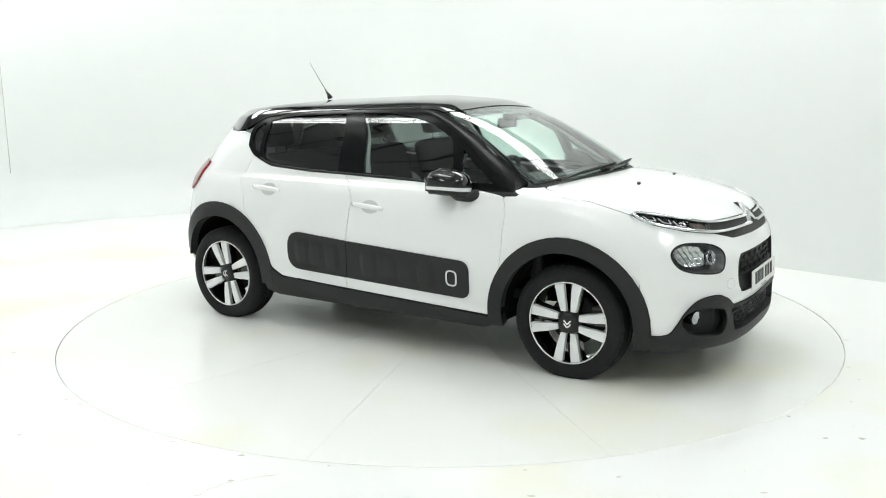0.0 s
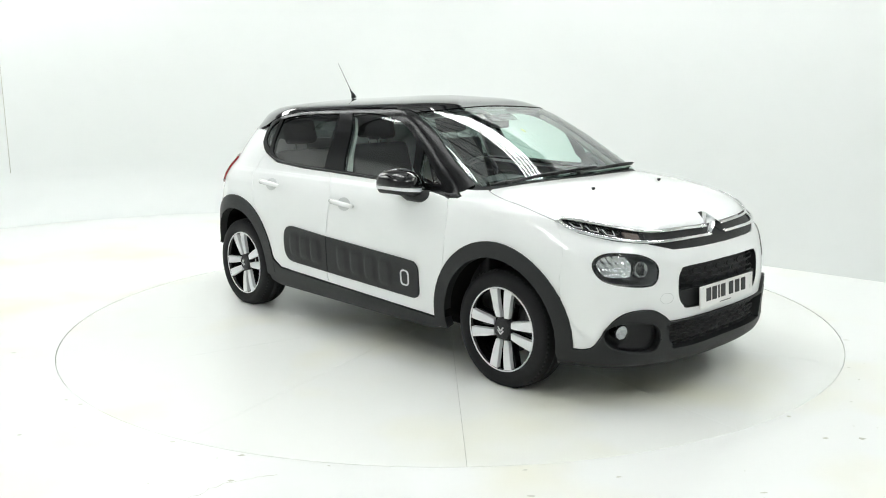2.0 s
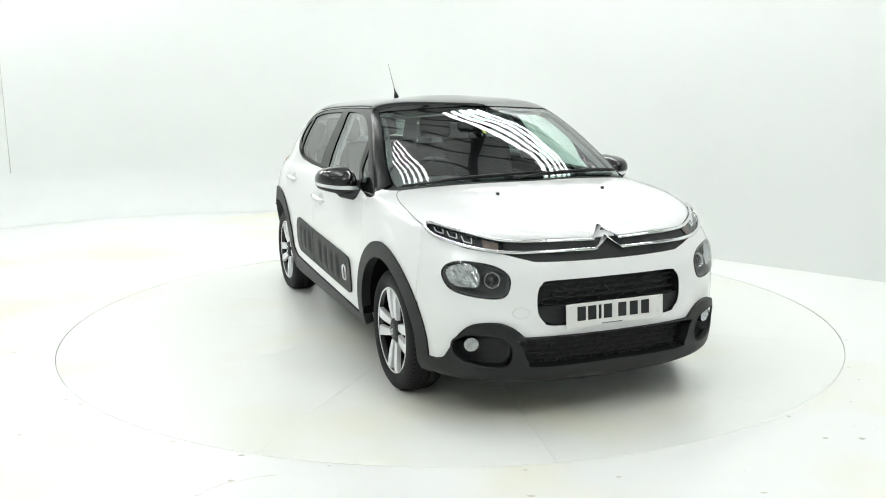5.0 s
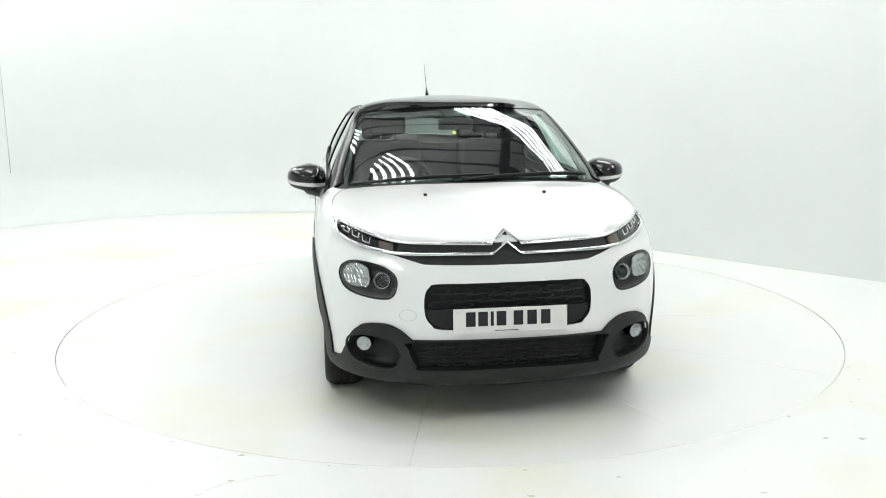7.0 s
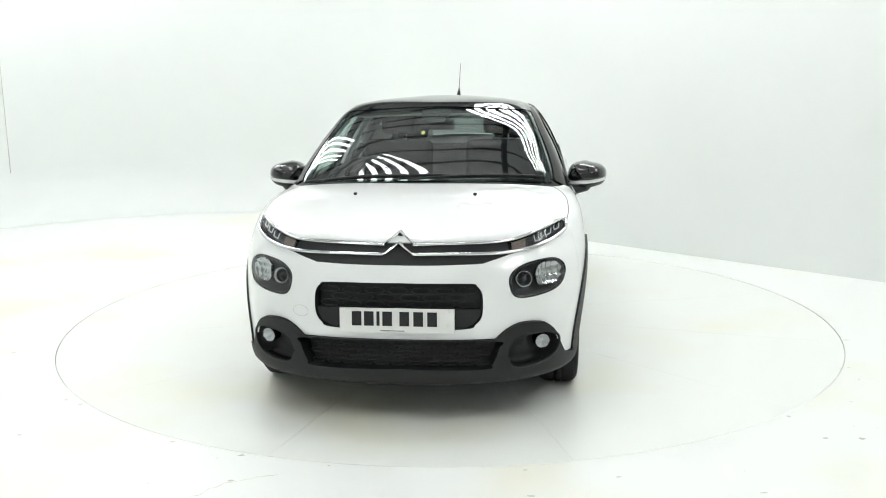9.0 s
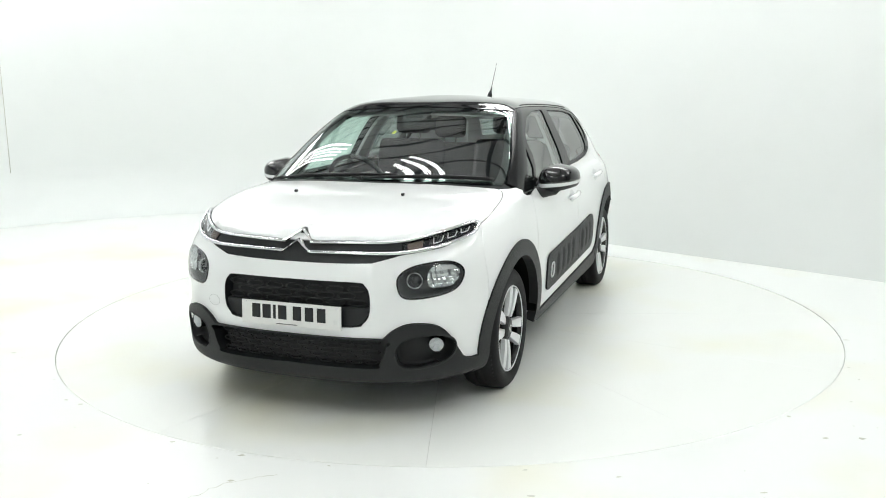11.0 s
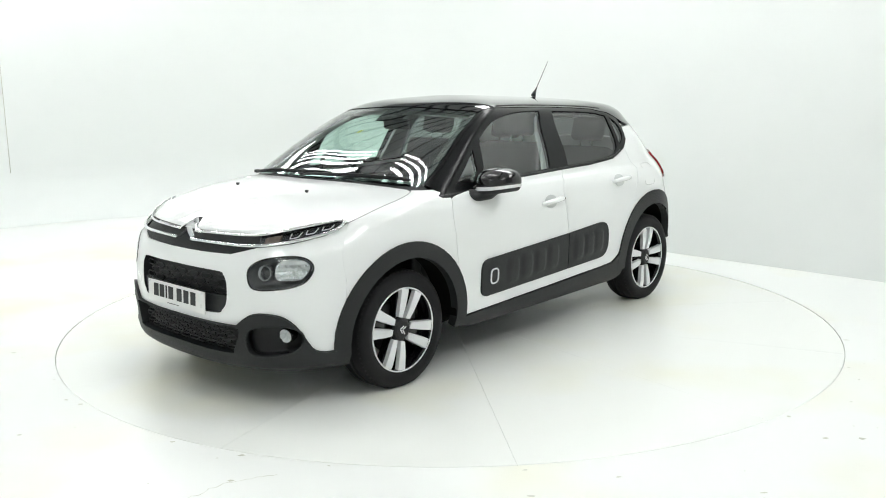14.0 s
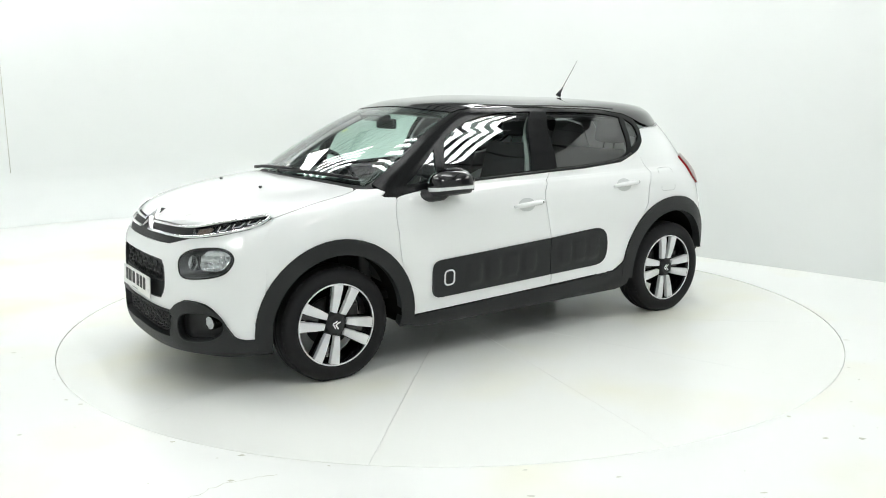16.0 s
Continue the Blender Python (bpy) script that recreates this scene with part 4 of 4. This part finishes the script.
for s in SIDES:
    panel("front_wing", sided(WING, s), WHITE_PAINT, car, label="white front wing", gap=0.0008)
    # white rod added behind the seam so that the gap doesn't show dark
    skin_rod("seam_filler", sided(to_arch + [(0.2185, 2.9)], s), 0.008, WHITE_PAINT, car, -0.0085, 6, "white filler rod added behind the wing seam")
    fd = panel("front_door", sided(F_DOOR, s), WHITE_PAINT, car, label="white front door")
    rd = panel("rear_door", sided(R_DOOR, s), WHITE_PAINT, car, label="white rear door")
    panel("rear_quarter", sided(QUARTER, s), WHITE_PAINT, car, label="white rear quarter panel")
    fr = panel("window_surround", sided(FRAME, s), SATIN_BLACK, car, holes=[sided(h, s) for h in (TRI_GLASS, DOOR_GLASS, REAR_GLASS, QUARTER_GLASS)], off=-0.003, gap=0.001, thick=0.03, label="black pillar and window surround", step=0.025)
    for nm, lp, mt, lb in (("quarter_light", TRI_GLASS, SIDE_GLASS, "small fixed front quarter light"), ("front_window", DOOR_GLASS, SIDE_GLASS, "clear front door window"),
                           ("rear_window", REAR_GLASS, PRIVACY_GLASS, "dark tinted rear door window"), ("rear_quarter_light", QUARTER_GLASS, PRIVACY_GLASS, "small dark rear quarter light")):
        panel(nm, sided(inset(lp, -0.006), s), mt, fr, off=-0.009, gap=0, thick=0.004, label=lb, step=0.05).visible_shadow = False
    skin_rod("belt_moulding", sided([(0.345, 7.9), (0.36, 8.10), (0.42, 8.18), (0.535, 8.23), (0.60, 8.27), (0.668, 8.40), (0.70, 8.66)], s), 0.007, BLACK_PLASTIC, fr, 0.0, 6, "satin black belt moulding")
    # black sill from arch to arch, with a step
    sill_loop = [(0.3685, 1.0), (0.385, 0.62), (0.50, 0.55), (0.640, 0.6), (0.655, 1.0), (0.657, 1.7)] + [(0.655, 2.42), (0.650, 2.36), (0.641, 2.12), (0.627, 1.88)] + [(0.537, 1.73), (0.45, 1.61), (0.369, 1.46), (0.3665, 1.2)]
    panel("sill", sided(sill_loop, s), BLACK_PLASTIC, car, off=0.008, thick=0.02, label="grained black plastic sill")
    # arch cladding
    cl = arc(*FRONT_ARCH, 0.455, -14, 174, 26) + arc(*FRONT_ARCH, 0.455, 177, 189, 3) + arch_f_in[::-1]
    panel("front_arch_cladding", sided(cl, s), BLACK_PLASTIC, car, off=0.010, gap=0, thick=0.05, step=0.025, label="grained black wheel arch cladding")
    cl = arc(*REAR_ARCH, 0.468, -5, 172, 24) + arch_r_in[::-1]
    panel("rear_arch_cladding", sided(cl, s), BLACK_PLASTIC, car, off=0.010, gap=0, thick=0.05, step=0.025, label="grained black wheel arch cladding")
    # air bump
    panel("side_bumper", sided(BUMP_FRONT, s), BLACK_PLASTIC, fd, off=0.010, gap=0, thick=0.02, step=0.016, relief=pillows, label="dark grey rubbery side bumper with air capsules")
    panel("side_bumper", sided(BUMP_REAR, s), BLACK_PLASTIC, rd, off=0.010, gap=0, thick=0.02, step=0.016, relief=pillows, label="dark grey rubbery side bumper with air capsules")
    skin_rod("white_ring", sided(O_RING + O_RING[:1], s), 0.0052, CLEAR_WHITE, fd, 0.013, 6, "white rounded ring", n=1)
    # handles
    for door, x0, z0, x1, z1 in ((fd, 0.112, 0.842, -0.118, 0.858), (rd, -0.706, 0.905, -0.930, 0.917)):
        a, b = uv_side(x0, z0, 0.5, 4.7), uv_side(x1, z1, 0.6, 5.0)
        pts = []
        for k in range(9):
            t = k / 8
            pts.append(on_skin((a[0] + (b[0] - a[0]) * t) * s, a[1] + (b[1] - a[1]) * t, 0.012 + 0.020 * math.sin(math.pi * t) ** 0.5))
        h = part("door_handle", tube_bm(pts, [0.009, 0.014, 0.016, 0.016, 0.016, 0.016, 0.016, 0.015, 0.010], 12, flat=1.0, up=(0, s, 0)), WHITE_PAINT, door, "white pull handle")
        cx, cz = x0 * 0.55 + x1 * 0.45, (z0 + z1) / 2 - 0.002
        cup = [uv_side(cx + 0.064 * math.cos(q), cz + 0.040 * math.sin(q), 0.5, 4.8) for q in [2 * math.pi * k / 20 for k in range(20)]]
        # flat grey disc: the shade in the grip recess is put into its colour
        panel("handle_cup", sided(cup, s), mat("cup_shade_grey", (0.60, 0.62, 0.62), 0.35, coat=0.8, grain=0.1), door, off=0.0015, gap=0, thick=0.002, step=0.012,
              label="flat grip cup disc, recess shade put into its grey")
        if door is fd:
            bm = lathe([(0.001, 0.003), (0.006, 0.002), (0.007, -0.002)], 12)
            bmesh.ops.translate(bm, vec=pts[7] + Vector((0, 0.013 if s > 0 else -0.013, 0)), verts=bm.verts)
            part("key_hole", bm, DARK_PLASTIC, h)
    # tail lamp
    tl = curve([(0.822, 8.02, 1), (0.858, 7.85), (0.880, 6.6), (0.868, 5.2), (0.832, 4.60, 1), (0.813, 5.2), (0.815, 6.6)], True, 4)
    panel("tail_lamp", sided(tl, s), RED_LENS, car, off=0.014, gap=0, thick=0.03, step=0.02, label="red tail lamp")
    # fuel flap
    if s > 0:
        ff = rounded([(-1.15, 0.995), (-1.15, 0.845), (-1.29, 0.845), (-1.29, 0.995)], [0.03] * 4)
        skin_rod("fuel_flap_gap", sided(ff + ff[:1], s), 0.0010, SEAM_GREY, car, 0.0, 5, "thin fuel flap gap", n=1)
    # washer jet
    bm = tube_bm([Vector((1.44, 0.308 * s, 0.975)), Vector((1.452, 0.308 * s, 1.007)), Vector((1.462, 0.308 * s, 1.010))], [0.014, 0.011, 0.005], 10)
    part("washer_jet", bm, DARK_PLASTIC, car, "small black washer jet")

    # door mirror
    mirror = part("mirror_foot", tube_bm([(0.69, 0.775 * s, 0.950), (0.665, 0.83 * s, 0.942), (0.63, 0.885 * s, 0.952), (0.60, 0.91 * s, 0.985)], [0.075, 0.06, 0.055, 0.055], 14, flat=0.5), DARK_PLASTIC, car, "black door mirror foot")

    def shell(lo, hi, grow, cut_front):
        """A slice of the rounded mirror housing between two heights."""
        b = bmesh.new()
        rows = []
        for j in range(11):
            t = lo + (hi - lo) * j / 10
            row = []
            for k in range(28):
                a = 2 * math.pi * k / 28
                zz = t
                w = max(0.0, 1 - abs(zz) ** 2.6) ** (1 / 2.3)
                ex = math.copysign(abs(math.cos(a)) ** 0.8, math.cos(a)) * (0.168 if math.cos(a) > 0 else 0.073)
                ey = math.copysign(abs(math.sin(a)) ** 0.75, math.sin(a)) * 0.115
                tip = 1 - 0.18 * max(0, math.sin(a))
                row.append(b.verts.new((0.545 + ex * w * grow * tip, s * (0.912 + ey * w * grow), 1.012 + 0.088 * zz * (1 - 0.16 * math.sin(a)) * grow + 0.010 * math.sin(a))))
            rows.append(row)
        for p, q in zip(rows, rows[1:]):
            for k in range(28):
                b.faces.new((p[k - 1], p[k], q[k], q[k - 1]))
        b.faces.new(rows[0])
        b.faces.new(rows[-1])
        bmesh.ops.recalc_face_normals(b, faces=b.faces)
        return b

    part("mirror_cap", shell(-0.12, 0.995, 1.0, 0), BLACK_PAINT, mirror, "gloss black mirror cap")
    part("indicator_strip", shell(-0.36, -0.13, 1.0, 0), CLEAR_WHITE, mirror, "clear white indicator strip")
    part("mirror_shell", shell(-0.66, -0.37, 0.985, 0), DARK_PLASTIC, mirror, "black lower mirror shell")
    part("mirror_glass", box_bm(0.004, 0.12, 0.075, (0.4735, 0.912 * s, 1.015), 0.0015), REFLECTOR, mirror, "mirror glass", smooth=False)

# wipers lie along the foot of the windscreen
for a, bend, b in (((-0.02, 7.99), (0.06, 8.10), (0.205, 8.20)), ((-0.19, 7.99), (-0.12, 8.08), (0.035, 8.14))):
    arm = skin_rod("wiper", [a, bend, b], 0.006, DARK_PLASTIC, car, 0.022, 6, "black wiper arm and blade")
    skin_rod("blade", [(bend[0] - 0.10, bend[1] - 0.02), (bend[0] + 0.02, bend[1] + 0.02), (b[0] + 0.01, b[1] + 0.03)], 0.008, BLACK_PLASTIC, arm, 0.010, 6)
    p = on_skin(a[0], a[1], 0.02)
    part("pivot_cap", box_bm(0.03, 0.03, 0.02, p, 0.006), DARK_PLASTIC, arm)

# ---- tail ----
for s in SIDES:
    panel("tailgate", sided([(0.90, 9.6), (0.90, 4.0), (0.94, 3.6), (1.0, 3.6), (1.0, 8.5), (0.93, 8.5), (0.925, 9.8), (1.0, 10.05), (1.0, 10.5), (0.94, 10.4), (0.875, 9.95)], s), WHITE_PAINT, car, label="white tailgate", gap=0)
    panel("tailgate_window", sided([(0.93, 8.5), (1.0, 8.5), (1.0, 10.05), (0.925, 9.8)], s), PRIVACY_GLASS, car, off=-0.004, gap=0, thick=0.004, label="tinted tailgate window").visible_shadow = False
    panel("rear_bumper", sided([(0.828, 2.0), (0.836, 2.36), (0.88, 2.39), (1.0, 2.4), (1.0, 1.2), (0.90, 1.4), (0.86, 1.7)], s), BLACK_PLASTIC, car, label="black plastic rear bumper", thick=0.03, gap=0)
    panel("rear_bumper_top", sided([(0.845, 2.42), (0.88, 2.42), (0.90, 3.95), (0.94, 3.58), (1.0, 3.58), (1.0, 2.42)], s), WHITE_PAINT, car, label="white rear bumper top", gap=0)


# ---- wheels ----
R_TYRE, R_RIM, HUB_Z = 0.316, 0.222, 0.303


def tyre_bm():
    prof = [(R_RIM - 0.006, 0.022), (R_RIM + 0.004, 0.008), (R_RIM + 0.02, 0.0), (0.262, -0.003), (0.285, 0.0), (0.300, 0.010), (0.310, 0.026), (0.3145, 0.046), (R_TYRE, 0.075),
            (R_TYRE, 0.076), (0.309, 0.0765), (0.309, 0.084), (R_TYRE, 0.0845), (R_TYRE, 0.115), (0.309, 0.1155), (0.309, 0.124), (R_TYRE, 0.1245), (0.3145, 0.155), (0.300, 0.19), (0.262, 0.203), (R_RIM, 0.18)]
    b = lathe(prof, 72)
    # shoulder blocks
    for k in range(72):
        a = 2 * math.pi * k / 72
        m = Matrix.Rotation(-a, 4, "Y") @ Matrix.Translation((0.2990, 0.039, 0)) @ Matrix.Rotation(radians(24), 4, "Z")
        box_bm(0.012, 0.040, 0.019, (0, 0, 0), 0.0, m, bm=b)
    # the load flattens the tread where it stands
    for v in b.verts:
        v.co.z = max(v.co.z, -HUB_Z + 0.0005)
    return b


def spoke_bm(a0):
    """Two machined blades side by side from the hub to the rim."""
    b = bmesh.new()
    for t in (-1, 1):
        prof = []
        for r, off, w, y in ((0.060, 0.028, 0.031, 0.022), (0.11, 0.036, 0.041, 0.014), (0.16, 0.043, 0.047, 0.010), (0.200, 0.050, 0.053, 0.009), (0.213, 0.052, 0.054, 0.011)):
            prof.append([(r, t * (off - w * 0.5), y), (r - 0.004 * 0, t * (off + w * 0.5), y), (r, t * (off + w * 0.5 + 0.003), y + 0.022), (r, t * (off - w * 0.5 - 0.003), y + 0.022)])
        rows = [[b.verts.new((q[0], q[2], q[1])) for q in row] for row in prof]
        for p, q in zip(rows, rows[1:]):
            for k in range(4):
                b.faces.new((p[k], p[(k + 1) % 4], q[(k + 1) % 4], q[k]))
        b.faces.new(rows[0])
        b.faces.new(rows[-1])
    bmesh.ops.recalc_face_normals(b, faces=b.faces)
    bmesh.ops.rotate(b, matrix=Matrix.Rotation(a0, 3, "Y"), verts=b.verts)
    return b


def wheel_back(a0):
    """The dark thickness behind a pair of blades, with the black insert between them."""
    b = bmesh.new()
    for t in (-1, 1):
        box_bm(0.165, 0.045, 0.040, (0.135, 0.062, 0), 0.004, Matrix.Rotation(-t * 0.22, 4, "Y") @ Matrix.Translation((0, 0, t * 0.018)), bm=b)
    box_bm(0.13, 0.02, 0.03, (0.15, 0.07, 0), 0.003, bm=b)
    bmesh.ops.rotate(b, matrix=Matrix.Rotation(a0, 3, "Y"), verts=b.verts)
    return b


def build_wheel(spin, name_label):
    w = new("wheel")
    w.parent = car
    w.empty_display_size = 0.1
    w["label"] = name_label
    part("tyre", tyre_bm(), RUBBER, w, "black rubber tyre")
    rim = part("rim", lathe([(R_RIM + 0.002, 0.008), (R_RIM - 0.003, 0.006), (R_RIM - 0.008, 0.012), (R_RIM - 0.012, 0.03), (R_RIM - 0.020, 0.10), (R_RIM - 0.012, 0.17), (R_RIM, 0.19)], 72), GLOSS_BLACK, w, "gloss black alloy rim")
    part("rim_edge", lathe([(R_RIM + 0.003, 0.012), (R_RIM + 0.001, 0.006), (R_RIM - 0.004, 0.0055), (R_RIM - 0.006, 0.010)], 72), BRUSHED, rim, "machined rim edge")
    for k in range(4):
        a = spin + k * math.pi / 2
        sp = part("spoke", wheel_back(a), GLOSS_BLACK, rim, "gloss black spoke with machined face", smooth=False)
        sp_face = part("spoke_face", spoke_bm(a), BRUSHED, w, "machined silver spoke pair", smooth=False)
    hub = lathe([(0.001, 0.012), (0.045, 0.013), (0.058, 0.020), (0.066, 0.034), (0.066, 0.07)], 8)
    bmesh.ops.rotate(hub, matrix=Matrix.Rotation(spin + math.pi / 8, 3, "Y"), verts=hub.verts)
    cap = part("hub_cap", hub, DARK_PLASTIC, w, "black eight-sided hub cap", smooth=False)
    for k in (0, 1):
        b = bmesh.new()
        for t in (-1, 1):
            box_bm(0.030, 0.004, 0.008, (0, 0.010, 0), 0.001, Matrix.Translation((0.014 - k * 0.018, 0, t * 0.0105)) @ Matrix.Rotation(t * radians(42), 4, "Y"), bm=b)
        bmesh.ops.rotate(b, matrix=Matrix.Rotation(spin, 3, "Y"), verts=b.verts)
        part("chevron", b, CHROME, cap, smooth=False)
    disc = part("brake_disc", lathe([(0.03, 0.10), (0.135, 0.10), (0.135, 0.122), (0.03, 0.122)], 40), mat("brake_iron", (0.03, 0.03, 0.03), 0.5, metal=0.7, grain=0.4, grain_scale=90), w, "grey iron brake disc")
    part("caliper", box_bm(0.06, 0.06, 0.13, (0.135, 0.11, 0.02), 0.01), mat("caliper_grey", (0.08, 0.08, 0.08), 0.5, metal=0.6, grain=0.3, grain_scale=60), disc, "grey brake caliper")
    return w


for x, s, spin in ((1.27, 1, 199), (1.27, -1, 90), (-1.27, 1, 183), (-1.27, -1, 165)):
    w = build_wheel(radians(spin), "black and machined silver eight-spoke alloy wheel")
    w.matrix_basis = pose(x, 0.836 * s, HUB_Z, 0, 0, 0 if s < 0 else 180)
    bm = bmesh.new()
    R = 0.380
    a0, a1 = (-3, 183) if x > 0 else (-6, 168)
    prev = None
    for k in range(25):
        a = radians(a0 + (a1 - a0) * k / 24)
        col = [bm.verts.new((x + R * math.cos(a), s * y, 0.325 + R * math.sin(a))) for y in (0.45, 0.62, 0.862 if abs(x + R * math.cos(a)) < 1.5 else 0.80)]
        mid = bm.verts.new((x, s * 0.45, 0.325))
        if prev:
            for j in range(2):
                bm.faces.new((prev[j], prev[j + 1], col[j + 1], col[j]))
            bm.faces.new((prev[0], col[0], mid))
        prev = col
    part("wheel_liner", bm, LINER, car, "black wheel arch liner")

# ---- underside and cabin ----
bm = box_bm(1.6, 1.30, 0.10, (0.0, 0, 0.25), 0.03)
box_bm(0.75, 0.86, 0.45, (1.40, 0, 0.45), 0.05, bm=bm)
box_bm(0.70, 0.86, 0.35, (-1.35, 0, 0.45), 0.05, bm=bm)
box_bm(0.20, 1.1, 0.14, (1.80, 0, 0.33), 0.04, bm=bm)
part("underbody", bm, LINER, car, "dark underbody")
part("exhaust", tube_bm([(0.8, 0.1, 0.22), (-0.6, 0.1, 0.22), (-1.2, 0.35, 0.26), (-1.7, 0.4, 0.26)], 0.03, 10), mat("exhaust_steel", (0.25, 0.24, 0.23), 0.5, metal=0.9, grain=0.4), car, "dull steel exhaust pipe")
part("cabin_floor", box_bm(2.7, 1.45, 0.06, (-0.35, 0, 0.40), 0.02), FABRIC, car, "dark carpeted cabin floor")
part("bulkhead", box_bm(0.08, 1.40, 0.6, (1.02, 0, 0.68), 0.02), DARK_PLASTIC, car)
for s in SIDES:
    panel("door_lining", sided([(0.40, 1.8), (0.52, 2.0), (0.63, 2.2), (0.65, 4.6), (0.70, 6.0), (0.70, 8.5), (0.60, 8.22), (0.42, 8.15), (0.345, 8.0), (0.36, 5.5)], s), GREY_TRIM, car, off=-0.075, gap=0, thick=0.01, step=0.06, label="grey door lining")
    panel("headliner", sided([(0.0, 10.85), (0.20, 10.85), (0.27, 11.0), (0.5, 11.1), (0.70, 10.9), (0.80, 10.3), (0.90, 10.3), (0.99, 10.5), (0.99, 13.9), (0.0, 13.9)], s), HEADLINER, car, off=-0.035, gap=0, step=0.07, thick=0.01, label="pale grey headliner")
    panel("pillar_lining", sided([(0.500, 8.4), (0.475, 10.9), (0.520, 10.85), (0.548, 8.4)], s), HEADLINER, car, off=-0.045, gap=0, thick=0.02, label="pale grey pillar lining")
    panel("pillar_lining", sided([(0.262, 8.5), (0.262, 10.8), (0.292, 10.6), (0.292, 8.5)], s), HEADLINER, car, off=-0.040, gap=0, thick=0.02, label="pale grey pillar lining")


def dashboard():
    b = bmesh.new()
    prof = [(1.06, 0.99), (0.98, 1.012), (0.86, 1.015), (0.76, 0.995), (0.71, 0.955), (0.70, 0.90), (0.74, 0.80), (0.80, 0.62), (1.0, 0.50), (1.1, 0.60)]
    rows = []
    for k in range(17):
        y = -0.70 + 1.40 * k / 16
        hump = 0.035 * math.exp(-((y + 0.36) / 0.16) ** 2)
        edge = 0.05 * (abs(y) / 0.7) ** 6
        rows.append([b.verts.new((x - 0.10 * (abs(y) / 0.7) ** 2 * (1 if x > 0.8 else 0.3), y, z + (hump if x < 0.9 and z > 0.93 else 0) - edge)) for x, z in prof])
    for p, q in zip(rows, rows[1:]):
        for k in range(len(prof)):
            b.faces.new((p[k - 1], p[k], q[k], q[k - 1]))
    b.faces.new(rows[0])
    b.faces.new(rows[-1])
    bmesh.ops.recalc_face_normals(b, faces=b.faces)
    return b


part("dashboard", dashboard(), DARK_PLASTIC, car, "dark moulded dashboard")
# steering wheel, on the right
ring = [(0.185 * math.cos(2 * math.pi * k / 36), 0.185 * math.sin(2 * math.pi * k / 36), 0) for k in range(37)]
steer = part("steering_wheel", tube_bm(ring, 0.015, 10), DARK_PLASTIC, car, "black leather steering wheel")
steer.matrix_basis = pose(0.60, -0.36, 0.965, 0, -62, 0)
part("boss", box_bm(0.14, 0.12, 0.05, (0, 0, -0.02), 0.02), DARK_PLASTIC, steer)
for a in (0, 90, 180):
    part("spoke", box_bm(0.13, 0.035, 0.016, (0.11, 0, -0.012), 0.005, Matrix.Rotation(radians(a + 90), 4, "Z")), DARK_PLASTIC, steer)
part("column", tube_bm([(0, 0, -0.02), (0, 0, -0.30)], 0.035, 10), DARK_PLASTIC, steer)


def seat(x, y, w, back_h, heads, name, label):
    st = part(name, box_bm(0.50, w, 0.16, (x + 0.10, y, 0.57), 0.05, Matrix.Identity(4), 3), FABRIC, car, label)
    m = Matrix.Translation((x - 0.16, y, 0.60)) @ Matrix.Rotation(radians(-16), 4, "Y")
    part("backrest", box_bm(0.13, w * 0.96, back_h, (0, 0, back_h / 2), 0.05, m, 3), FABRIC, st)
    for hy in heads:
        h = part("headrest", box_bm(0.09, 0.25, 0.17, (0.01, hy, back_h + 0.13), 0.04, m, 3), FABRIC, st, "padded headrest")
        for e in (-0.05, 0.05):
            part("post", tube_bm([m @ Vector((0, hy + e, back_h - 0.02)), m @ Vector((0.005, hy + e, back_h + 0.09))], 0.006, 6), CHROME, h)
    return st


seat(0.02, -0.36, 0.50, 0.60, (0,), "front_seat", "dark fabric front seat")
seat(0.02, 0.36, 0.50, 0.60, (0,), "front_seat", "dark fabric front seat")
seat(-0.82, 0.0, 1.25, 0.52, (-0.38, 0.38), "rear_seat", "dark fabric rear bench")
part("interior_mirror", box_bm(0.03, 0.22, 0.065, (0.46, 0.0, 1.315), 0.015), DARK_PLASTIC, car, "black interior mirror")
part("sensor_housing", box_bm(0.09, 0.11, 0.04, (0.50, 0.0, 1.352), 0.012, None), DARK_PLASTIC, car, "black sensor housing behind the windscreen")
STICK = (-0.0185, 9.72)
panel("sensor_patch", mirror_loop([(0.0, 10.20), (0.022, 10.22), (0.034, 10.5), (0.045, 10.86), (0.0, 10.88)]), GLOSS_BLACK, screen, off=-0.012, gap=0, edge=False, step=0.02, label="black sensor patch on the glass")
ring = [(STICK[0] + 0.0042 * math.cos(2 * math.pi * k / 14), STICK[1] + 0.075 * math.sin(2 * math.pi * k / 14)) for k in range(14)]
panel("sticker", ring, mat("yellow_print", (0.75, 0.72, 0.12), 0.5, grain=0.1, grain_scale=60), screen, off=-0.012, gap=0, edge=False, step=0.01, label="small round yellow sticker")


# ---- what turns ----
def motions():
    start, speed = -32.19, -7.101
    seat = pose(0.0, -0.014, 0.0)
    for thing, local in ((turntable, Matrix.Identity(4)), (car, seat)):
        walk(thing, [(t, pose(0, 0, 0, 0, 0, start + speed * t) @ local) for t in range(0, 17)])


motions()
